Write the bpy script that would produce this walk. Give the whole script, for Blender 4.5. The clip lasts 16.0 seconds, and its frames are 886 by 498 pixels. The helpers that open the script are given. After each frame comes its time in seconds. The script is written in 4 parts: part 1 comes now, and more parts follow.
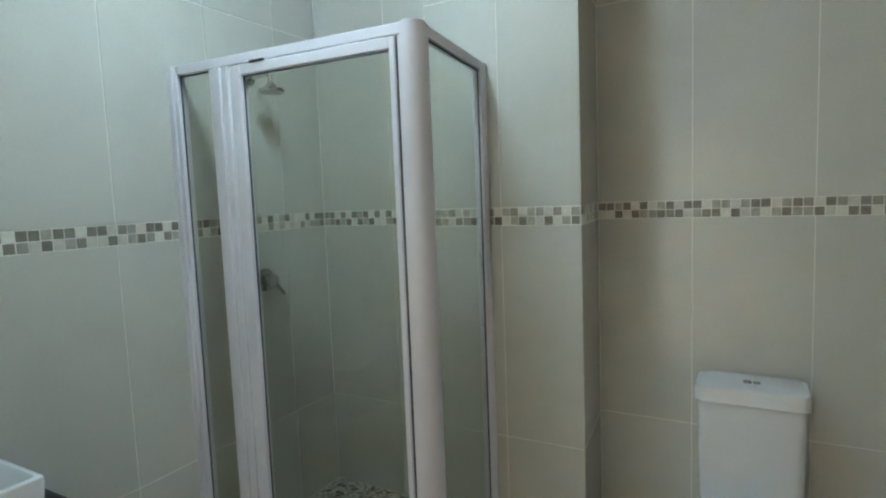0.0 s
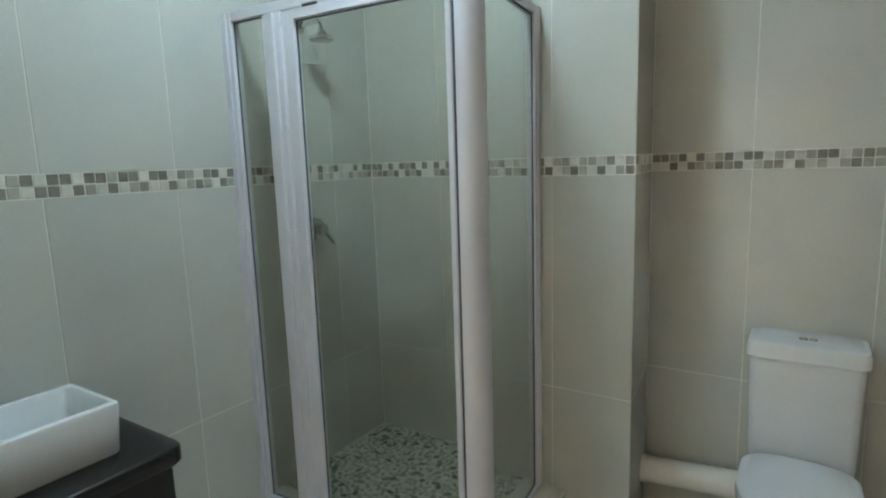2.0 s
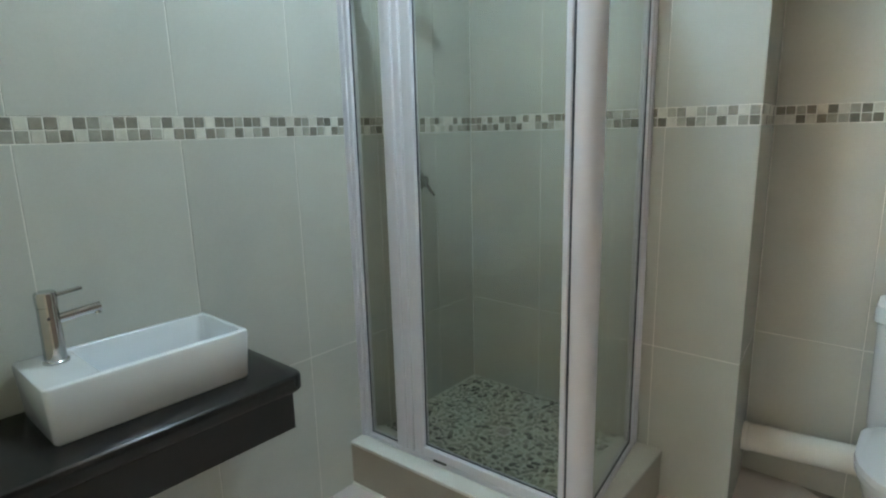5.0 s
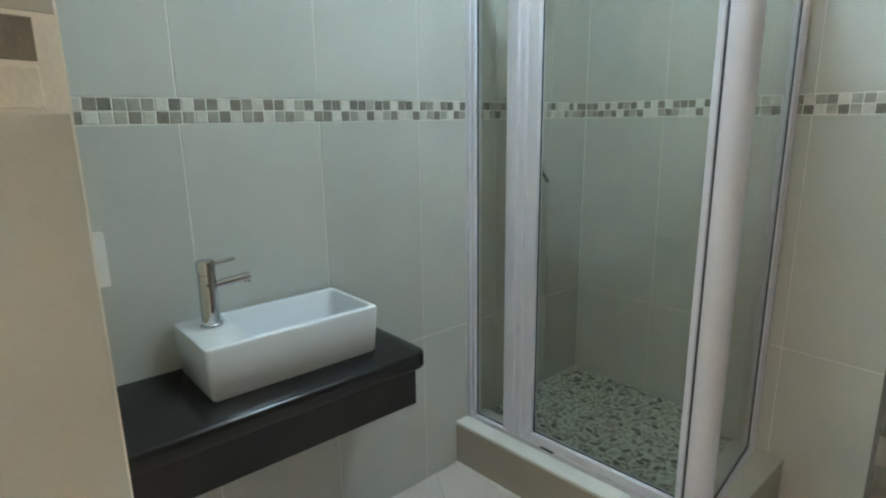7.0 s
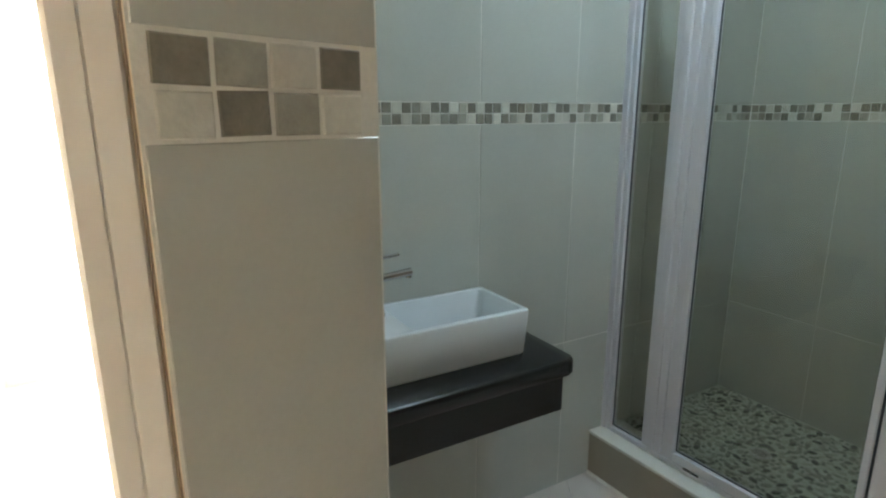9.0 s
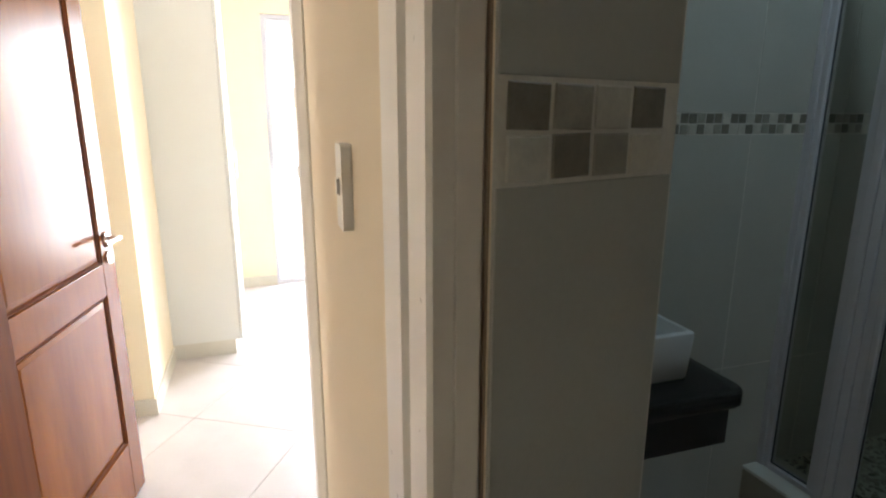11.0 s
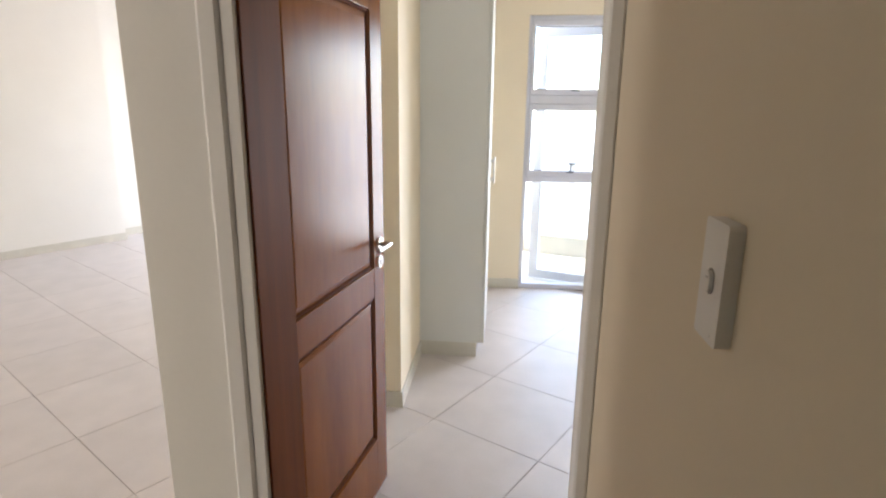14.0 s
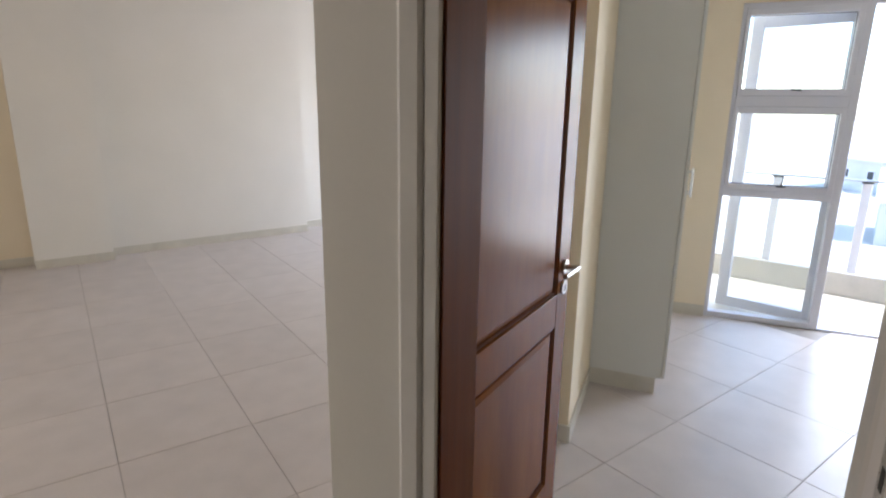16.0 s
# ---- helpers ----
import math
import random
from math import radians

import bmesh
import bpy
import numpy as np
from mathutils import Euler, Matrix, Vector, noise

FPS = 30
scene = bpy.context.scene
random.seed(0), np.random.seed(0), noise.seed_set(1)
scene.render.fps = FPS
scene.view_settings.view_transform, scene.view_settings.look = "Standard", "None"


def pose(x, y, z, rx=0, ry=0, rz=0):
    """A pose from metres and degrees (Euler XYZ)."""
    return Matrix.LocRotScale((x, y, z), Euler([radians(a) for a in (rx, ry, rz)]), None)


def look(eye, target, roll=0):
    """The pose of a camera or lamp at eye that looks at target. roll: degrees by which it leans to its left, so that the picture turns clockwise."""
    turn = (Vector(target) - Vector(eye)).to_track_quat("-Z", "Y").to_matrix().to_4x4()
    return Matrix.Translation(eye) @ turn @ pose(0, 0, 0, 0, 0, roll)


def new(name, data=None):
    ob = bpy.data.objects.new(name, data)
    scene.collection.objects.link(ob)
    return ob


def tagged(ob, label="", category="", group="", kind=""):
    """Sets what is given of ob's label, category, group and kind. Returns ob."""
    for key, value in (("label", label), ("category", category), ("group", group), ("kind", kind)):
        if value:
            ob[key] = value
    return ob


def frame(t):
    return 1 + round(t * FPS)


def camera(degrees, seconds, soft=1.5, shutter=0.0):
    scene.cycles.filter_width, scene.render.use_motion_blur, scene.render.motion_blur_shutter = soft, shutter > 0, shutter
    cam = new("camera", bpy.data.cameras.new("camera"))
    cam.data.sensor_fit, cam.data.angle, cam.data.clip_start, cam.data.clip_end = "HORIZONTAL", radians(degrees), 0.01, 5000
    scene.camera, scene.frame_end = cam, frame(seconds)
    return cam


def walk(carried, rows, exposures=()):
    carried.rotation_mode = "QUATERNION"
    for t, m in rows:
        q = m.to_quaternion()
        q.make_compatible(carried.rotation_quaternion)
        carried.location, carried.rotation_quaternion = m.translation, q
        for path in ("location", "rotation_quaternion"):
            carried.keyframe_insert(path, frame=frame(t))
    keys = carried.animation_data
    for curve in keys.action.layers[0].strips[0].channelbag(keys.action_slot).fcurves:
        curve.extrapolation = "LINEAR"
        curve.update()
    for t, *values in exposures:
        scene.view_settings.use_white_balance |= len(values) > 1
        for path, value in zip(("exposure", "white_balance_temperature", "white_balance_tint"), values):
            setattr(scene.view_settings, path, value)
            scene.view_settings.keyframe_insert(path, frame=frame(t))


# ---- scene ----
cam = camera(76.6, 16.0, soft=2.2)
PATH = [
    (0, (-0.001, 0.135, 1.587), (-0.971, 1.875, 1.403), -2.20),
    (0.5, (-0.008, 0.128, 1.570), (-1.002, 1.851, 1.363), -2.10),
    (1, (-0.011, 0.122, 1.554), (-1.034, 1.825, 1.319), -2.00),
    (1.5, (-0.023, 0.116, 1.545), (-1.072, 1.797, 1.273), -1.97),
    (2, (-0.035, 0.107, 1.536), (-1.115, 1.762, 1.228), -1.85),
    (2.5, (-0.048, 0.093, 1.520), (-1.156, 1.725, 1.190), -1.75),
    (3, (-0.058, 0.083, 1.513), (-1.199, 1.687, 1.159), -1.70),
    (5.5, (-0.133, -0.001, 1.475), (-1.454, 1.440, 1.050), -1.29),
    (6, (-0.157, -0.031, 1.476), (-1.524, 1.362, 1.040), -1.13),
    (6.5, (-0.183, -0.056, 1.474), (-1.600, 1.284, 1.030), -1.04),
    (7, (-0.210, -0.084, 1.474), (-1.679, 1.195, 1.022), -0.80),
    (7.5, (-0.231, -0.111, 1.479), (-1.761, 1.094, 1.020), -0.65),
    (8, (-0.255, -0.133, 1.483), (-1.841, 0.993, 1.019), -0.42),
    (10.5, (-0.328, -0.300, 1.526), (-2.146, 0.392, 1.065), -0.03),
    (11, (-0.351, -0.326, 1.528), (-2.202, 0.274, 1.065), 0.13),
    (11.5, (-0.374, -0.360, 1.533), (-2.255, 0.135, 1.067), 0.38),
    (12, (-0.400, -0.376, 1.539), (-2.304, 0.015, 1.069), 0.45),
    (12.5, (-0.440, -0.391, 1.550), (-2.362, -0.113, 1.075), 0.51),
    (13, (-0.488, -0.409, 1.563), (-2.426, -0.278, 1.086), 0.61),
    (13.5, (-0.542, -0.423, 1.575), (-2.484, -0.462, 1.096), 0.71),
    (14, (-0.597, -0.424, 1.587), (-2.527, -0.625, 1.106), 0.63),
    (14.5, (-0.655, -0.426, 1.586), (-2.563, -0.782, 1.103), 0.85),
    (15, (-0.693, -0.445, 1.594), (-2.566, -0.957, 1.112), 0.52),
    (15.5, (-0.747, -0.512, 1.595), (-2.580, -1.151, 1.111), 0.81),
    (16, (-0.820, -0.579, 1.595), (-2.616, -1.312, 1.111), 0.79),
]
# seconds, stops, kelvin, tint: the clip's camera closes down as it turns to the daylight rooms
EXPOSURES = [
    (0.0, 6.5, 6400, 10), (4.0, 6.62, 6400, 10), (8.0, 6.8, 6400, 10), (10.4, 4.9, 6350, 10), (11.0, 4.45, 6250, 10), (11.5, 4.2, 6200, 10), (12.3, 3.95, 6200, 10),
    (13.0, 3.65, 6150, 10), (14.0, 3.2, 6050, 10), (15.0, 2.86, 6000, 10), (16.0, 2.48, 5900, 10),
]
walk(cam, [(t, look(eye, target, roll)) for t, eye, target, roll in PATH], EXPOSURES)

# ---- world, sun, lamps ----
world = bpy.data.worlds.new("sky")
world.use_nodes = True
scene.world = world
wn = world.node_tree.nodes
sky = wn.new("ShaderNodeTexSky")
sky.sky_type = "NISHITA"
sky.sun_disc = False
sky.sun_elevation = radians(48)
sky.sun_rotation = radians(10)
sky.air_density, sky.dust_density = 1.0, 1.0
wn["Background"].inputs["Strength"].default_value = 0.15
world.node_tree.links.new(sky.outputs[0], wn["Background"].inputs["Color"])

sun_data = bpy.data.lights.new("sun", "SUN")
sun_data.energy, sun_data.angle, sun_data.color = 1.4, radians(12), (1.0, 0.96, 0.9)
sun = new("sun", sun_data)
sun.matrix_world = look((4, 12, 30), (0, -8, 0))


def area_lamp(name, eye, target, w, h, watts, colour):
    d = bpy.data.lights.new(name, "AREA")
    d.shape, d.size, d.size_y, d.energy, d.color = "RECTANGLE", w, h, watts, colour
    ob = new(name, d)
    ob.matrix_world = look(eye, target)
    return ob


area_lamp("bedroom_daylight", (-5.83, 1.20, 1.2), (-3.0, 1.0, 0.9), 1.0, 2.0, 8.5, (1.0, 0.975, 0.97))
area_lamp("living_west_daylight", (-8.25, -2.7, 1.25), (-3.0, -3.2, 0.8), 2.4, 2.1, 9.2, (1.0, 0.95, 0.95))
# added fill with no window behind it: brightens corridor wall, stub and architraves
area_lamp("living_south_daylight", (0.8, -6.3, 1.5), (-1.6, -1.0, 1.2), 1.2, 1.5, 12.0, (1.0, 0.92, 0.84))

# ---- materials ----


def material(name, colour, rough, metal=0.0, dark=None, scale=6.0, fine=90.0, vary=0.25, bump=0.02, bump_scale=None, stretch=(1, 1, 1), coat=0.0, spread=0.0, ior=1.5, spec=0.5):
    """A painted, fired or cut surface: two scales of mottling, slight gloss wear and relief. spread: piece to piece variation."""
    m = bpy.data.materials.new(name)
    m.use_nodes = True
    n, l = m.node_tree.nodes, m.node_tree.links
    b = n["Principled BSDF"]
    b.inputs["Metallic"].default_value = metal
    b.inputs["Coat Weight"].default_value = coat
    b.inputs["IOR"].default_value = ior
    b.inputs["Specular IOR Level"].default_value = spec
    geo = n.new("ShaderNodeNewGeometry")
    mapping = n.new("ShaderNodeMapping")
    mapping.inputs["Scale"].default_value = stretch
    l.new(geo.outputs["Position"], mapping.inputs["Vector"])
    big, small = n.new("ShaderNodeTexNoise"), n.new("ShaderNodeTexNoise")
    for tex, sc, det in ((big, scale, 4), (small, fine, 3)):
        tex.inputs["Scale"].default_value, tex.inputs["Detail"].default_value = sc, det
        l.new(mapping.outputs[0], tex.inputs["Vector"])
    add = n.new("ShaderNodeMath")
    add.operation = "MULTIPLY_ADD"
    l.new(small.outputs["Fac"], add.inputs[0])
    add.inputs[1].default_value = 0.4
    l.new(big.outputs["Fac"], add.inputs[2])
    ramp = n.new("ShaderNodeMapRange")
    ramp.inputs["From Min"].default_value, ramp.inputs["From Max"].default_value = 0.45, 0.95
    l.new(add.outputs[0], ramp.inputs["Value"])
    mix = n.new("ShaderNodeMix")
    mix.data_type = "RGBA"
    low = dark or tuple(c * (1 - vary) for c in colour)
    mix.inputs[6].default_value = (*low, 1)
    mix.inputs[7].default_value = (*colour, 1)
    l.new(ramp.outputs[0], mix.inputs[0])
    out = mix.outputs[2]
    if spread:
        info = n.new("ShaderNodeObjectInfo")
        rr = n.new("ShaderNodeMapRange")
        rr.inputs["To Min"].default_value, rr.inputs["To Max"].default_value = 1 - spread, 1 + spread
        l.new(info.outputs["Random"], rr.inputs["Value"])
        hsv = n.new("ShaderNodeHueSaturation")
        l.new(rr.outputs[0], hsv.inputs["Value"])
        l.new(out, hsv.inputs["Color"])
        out = hsv.outputs["Color"]
    l.new(out, b.inputs["Base Color"])
    rg = n.new("ShaderNodeMapRange")
    rg.inputs["To Min"].default_value, rg.inputs["To Max"].default_value = rough * 0.8, min(1.0, rough * 1.25)
    l.new(small.outputs["Fac"], rg.inputs["Value"])
    l.new(rg.outputs[0], b.inputs["Roughness"])
    if bump:
        bp = n.new("ShaderNodeBump")
        bp.inputs["Strength"].default_value, bp.inputs["Distance"].default_value = bump, 0.01
        rel = small
        if bump_scale:
            rel = n.new("ShaderNodeTexNoise")
            rel.inputs["Scale"].default_value, rel.inputs["Detail"].default_value = bump_scale, 2
            l.new(mapping.outputs[0], rel.inputs["Vector"])
        l.new(rel.outputs["Fac"], bp.inputs["Height"])
        l.new(bp.outputs[0], b.inputs["Normal"])
    return m


def glass(name, tint):
    m = bpy.data.materials.new(name)
    m.use_nodes = True
    n, l = m.node_tree.nodes, m.node_tree.links
    n.remove(n["Principled BSDF"])
    tr, gl, fr, mx = n.new("ShaderNodeBsdfTransparent"), n.new("ShaderNodeBsdfGlossy"), n.new("ShaderNodeLayerWeight"), n.new("ShaderNodeMixShader")
    tr.inputs["Color"].default_value = (*tint, 1)
    gl.inputs["Roughness"].default_value = 0.02
    power, lift = n.new("ShaderNodeMath"), n.new("ShaderNodeMath")
    power.operation, lift.operation = "POWER", "MULTIPLY_ADD"
    power.inputs[1].default_value = 5.0
    lift.inputs[1].default_value, lift.inputs[2].default_value = 0.9, 0.035
    l.new(fr.outputs["Facing"], power.inputs[0]), l.new(power.outputs[0], lift.inputs[0])
    l.new(lift.outputs[0], mx.inputs[0]), l.new(tr.outputs[0], mx.inputs[1]), l.new(gl.outputs[0], mx.inputs[2])
    l.new(mx.outputs[0], n["Material Output"].inputs["Surface"])
    return m


M_WALL_TILE = material("wall_tile_glaze", (0.54, 0.55, 0.505), 0.16, vary=0.10, scale=3.5, fine=160, bump=0.012, spread=0.03)
M_GROUT = material("grout", (0.80, 0.79, 0.73), 0.8, vary=0.2, scale=9, fine=200, bump=0.08)
M_FLOOR_TILE = material("floor_tile_porcelain", (0.63, 0.567, 0.53), 0.32, vary=0.12, scale=5, fine=120, bump=0.02, spread=0.03)
M_FLOOR_GROUT = material("floor_grout", (0.42, 0.38, 0.34), 0.9, vary=0.3, scale=8, fine=200, bump=0.1)
M_STONE_LIGHT = material("mosaic_pale_stone", (0.66, 0.65, 0.58), 0.45, vary=0.2, scale=45, fine=260, bump=0.1, spread=0.12)
M_STONE_MID = material("mosaic_grey_stone", (0.41, 0.40, 0.34), 0.45, vary=0.3, scale=45, fine=260, bump=0.1, spread=0.2)
M_STONE_DARK = material("mosaic_dark_stone", (0.255, 0.24, 0.195), 0.42, vary=0.35, scale=45, fine=260, bump=0.1, spread=0.2)
M_PAINT = material("cream_wall_paint", (0.81, 0.705, 0.53), 0.62, vary=0.05, scale=2.2, fine=70, bump=0.02, bump_scale=120)
M_PAINT_PALE = material("pale_wall_paint", (0.78, 0.745, 0.68), 0.62, vary=0.05, scale=2.0, fine=70, bump=0.02, bump_scale=120)
# dark only to damp bounced light; used on the unseen east wall
M_BOUNCE_DAMP = material("taupe_wall_paint", (0.30, 0.245, 0.20), 0.62, vary=0.06, scale=2.2, fine=70, bump=0.02, bump_scale=120)
M_CEILING = material("ceiling_paint", (0.82, 0.81, 0.77), 0.8, vary=0.05, bump=0.04)
M_SKIRT = material("skirting_tile", (0.66, 0.62, 0.53), 0.4, vary=0.15, scale=6, fine=120, bump=0.02)
M_WHITE_GLOSS = material("white_gloss_paint", (0.82, 0.785, 0.735), 0.3, vary=0.05, scale=3, fine=60, bump=0.015)
M_ALU = material("white_powder_coat", (0.66, 0.66, 0.72), 0.35, vary=0.05, scale=4, fine=150, bump=0.01)
M_GASKET = material("dark_gasket", (0.035, 0.04, 0.06), 0.6, bump=0)
M_MELAMINE = material("white_melamine", (0.68, 0.675, 0.635), 0.4, vary=0.03, scale=3, fine=120, bump=0.008)
M_CERAMIC = material("white_ceramic", (0.72, 0.75, 0.78), 0.07, vary=0.03, scale=4, fine=40, bump=0.0)
M_PVC = material("white_pvc", (0.78, 0.76, 0.70), 0.25, vary=0.06, scale=8, fine=90, bump=0.01)
M_PLASTIC = material("white_plastic", (0.80, 0.775, 0.735), 0.3, vary=0.03, bump=0.0)
M_GRANITE = material("black_granite", (0.016, 0.0145, 0.014), 0.2, dark=(0.012, 0.011, 0.0105), scale=140, fine=500, bump=0.01)
M_CHROME = material("chrome", (0.56, 0.56, 0.55), 0.09, metal=1.0, vary=0.05, bump=0.0)
M_STEEL = material("brushed_steel", (0.62, 0.60, 0.57), 0.28, metal=1.0, vary=0.1, fine=300, bump=0.01)
M_DARK = material("dark_plastic", (0.03, 0.03, 0.03), 0.5, bump=0)
M_WOOD = material("varnished_hardwood", (0.225, 0.072, 0.013), 0.22, spec=0.09, dark=(0.15, 0.045, 0.008), scale=2.2, fine=16, bump=0.02, stretch=(3, 3, 0.45))
# darker copy of the door's hardwood: rebate and moulding shade is in the colour
M_WOOD_SHADED = material("dark_hardwood", (0.13, 0.038, 0.010), 0.5, spec=0.03, dark=(0.08, 0.024, 0.007), scale=4, fine=30, bump=0.03, stretch=(5, 5, 0.35), coat=0.0)
# grey of the drain grate, and of the shade drawn round the switch rocker
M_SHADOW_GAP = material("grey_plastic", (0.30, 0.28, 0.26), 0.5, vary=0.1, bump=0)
M_STRIP = material("worn_timber_strip", (0.36, 0.26, 0.18), 0.5, vary=0.3, scale=8, fine=60, bump=0.03)
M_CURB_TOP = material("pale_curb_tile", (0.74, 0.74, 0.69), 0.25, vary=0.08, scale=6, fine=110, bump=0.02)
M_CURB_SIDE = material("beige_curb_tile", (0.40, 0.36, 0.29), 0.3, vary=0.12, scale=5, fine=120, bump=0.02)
M_PEBBLE_BED = material("pebble_grout", (0.60, 0.62, 0.54), 0.8, vary=0.2, scale=20, fine=200, bump=0.2)
M_PEBBLE = material("grey_pebble", (0.40, 0.41, 0.34), 0.4, vary=0.35, scale=25, fine=150, bump=0.05, spread=0.3)
M_PEBBLE_DARK = material("dark_pebble", (0.15, 0.155, 0.13), 0.38, vary=0.35, scale=25, fine=150, bump=0.05, spread=0.4)
M_PEBBLE_SMALL = material("small_pebble", (0.30, 0.31, 0.26), 0.4, vary=0.55, scale=38, fine=150, bump=0.05)
M_GLASS_SHOWER = glass("shower_glass", (0.90, 0.905, 0.875))
M_GLASS = glass("window_glass", (0.97, 0.985, 0.98))
M_BALCONY = material("balcony_tile", (0.58, 0.54, 0.47), 0.5, vary=0.15, bump=0.03)
M_KERB = material("kerb_plaster", (0.52, 0.495, 0.46), 0.8, vary=0.2, bump=0.08)
# ground, roofs and house walls: distance haze is put into the pale colours
M_GROUND = material("far_ground", (0.66, 0.59, 0.52), 0.95, vary=0.4, scale=0.05, fine=0.6, bump=0)
M_ROOF = material("grey_roof_tile", (0.66, 0.65, 0.64), 0.8, vary=0.25, scale=0.8, fine=6, bump=0.1, spread=0.3)
M_HOUSE = material("house_plaster", (0.55, 0.53, 0.50), 0.85, vary=0.15, scale=0.5, fine=6, bump=0.05, spread=0.1)


def glow(name, colour, strength):
    m = bpy.data.materials.new(name)
    m.use_nodes = True
    b = m.node_tree.nodes["Principled BSDF"]
    b.inputs["Emission Color"].default_value = (*colour, 1)
    b.inputs["Emission Strength"].default_value = strength
    return m


M_LAMP_COOL = glow("cool_diffuser", (0.66, 0.885, 1.0), 1.06)
M_LAMP_WARM = glow("warm_diffuser", (1.0, 0.80, 0.64), 0.10)

# ---- mesh helpers ----


def obj(name, bm, mat, parent=None, smooth=False):
    me = bpy.data.meshes.new(name)
    bmesh.ops.recalc_face_normals(bm, faces=bm.faces)
    bm.to_mesh(me)
    bm.free()
    me.materials.append(mat)
    if smooth:
        for p in me.polygons:
            p.use_smooth = True
        me.set_sharp_from_angle(angle=radians(38))
    ob = new(name, me)
    if parent is not None:
        ob.parent = parent
    return ob


def part(name, bm, mat, parent, label="", smooth=False):
    return tagged(obj(name, bm, mat, parent, smooth), label)


def empty(name, m, label, category, group="", kind=""):
    ob = new(name)
    ob.empty_display_size = 0.05
    ob.matrix_basis = m
    return tagged(ob, label, category, group, kind)


def box(bm, x0, x1, y0, y1, z0, z1, bevel=0.0, segments=1):
    r = bmesh.ops.create_cube(bm, size=1.0, matrix=Matrix.LocRotScale(((x0 + x1) / 2, (y0 + y1) / 2, (z0 + z1) / 2), None, (abs(x1 - x0), abs(y1 - y0), abs(z1 - z0))))
    if bevel:
        edges = list({e for v in r["verts"] for e in v.link_edges})
        bmesh.ops.bevel(bm, geom=edges, offset=bevel, segments=segments, profile=0.5, affect="EDGES")
    return bm


def boxes(*rows, bevel=0.0, segments=1):
    bm = bmesh.new()
    for r in rows:
        box(bm, *r, bevel=bevel, segments=segments)
    return bm


def rod(bm, a, b, r0, r1=None, seg=16, caps=True):
    a, b = Vector(a), Vector(b)
    d = b - a
    m = Matrix.Translation((a + b) / 2) @ d.to_track_quat("Z", "Y").to_matrix().to_4x4()
    bmesh.ops.create_cone(bm, cap_ends=caps, segments=seg, radius1=r0, radius2=r0 if r1 is None else r1, depth=d.length, matrix=m)
    return bm


def loft(bm, rings, cap_start=True, cap_end=True):
    rows = [[bm.verts.new(p) for p in ring] for ring in rings]
    for a, b in zip(rows, rows[1:]):
        for i in range(len(a)):
            j = (i + 1) % len(a)
            bm.faces.new((a[i], a[j], b[j], b[i]))
    if cap_start:
        bm.faces.new(list(reversed(rows[0])))
    if cap_end:
        bm.faces.new(rows[-1])
    return bm


def rounded_rect(x0, x1, y0, y1, z, r, seg=5):
    pts = []
    for cx, cy, a0 in ((x1 - r, y1 - r, 0), (x0 + r, y1 - r, 90), (x0 + r, y0 + r, 180), (x1 - r, y0 + r, 270)):
        for i in range(seg + 1):
            a = radians(a0 + 90 * i / seg)
            pts.append((cx + r * math.cos(a), cy + r * math.sin(a), z))
    return pts


def extrude_profile(profile, z0, z1):
    """An upright length of a section given in plan."""
    bm = bmesh.new()
    return loft(bm, [[(x, y, z0) for x, y in profile], [(x, y, z1) for x, y in profile]])


def structure(name, bm, mat, label):
    return tagged(obj(name, bm, mat), label, name.split("_")[0], kind="structure")


CEIL = 2.9
ROWS_Z = ((0.0, 0.630), (0.634, 1.4685), (1.5395, 2.340), (2.344, 2.898))
MOSAIC_Z = (1.4870, 1.5207)
PITCH = 0.0330
_tiles = {}


def tile_mesh(name, w, h, t, c, mat):
    """A fired piece: w along x, h along z, its face towards -y, edges eased by c."""
    key = (name, round(w, 4), round(h, 4))
    if key not in _tiles:
        a, b = w / 2, h / 2
        v = [(x, 0, z) for x, z in ((-a, -b), (a, -b), (a, b), (-a, b))]
        v += [(x, -t + c, z) for x, z in ((-a, -b), (a, -b), (a, b), (-a, b))]
        v += [(x, -t, z) for x, z in ((-a + c, -b + c), (a - c, -b + c), (a - c, b - c), (-a + c, b - c))]
        f = []
        for k in (0, 4):
            for i in range(4):
                j = (i + 1) % 4
                f.append((k + i, k + j, k + 4 + j, k + 4 + i))
        f.append((8, 9, 10, 11))
        me = bpy.data.meshes.new(name)
        me.from_pydata(v, [], f)
        me.materials.append(mat)
        _tiles[key] = me
    return _tiles[key]


def piece(me, parent, m):
    ob = new(me.name.split(".")[0], me)
    ob.parent = parent
    ob.matrix_basis = m
    return ob


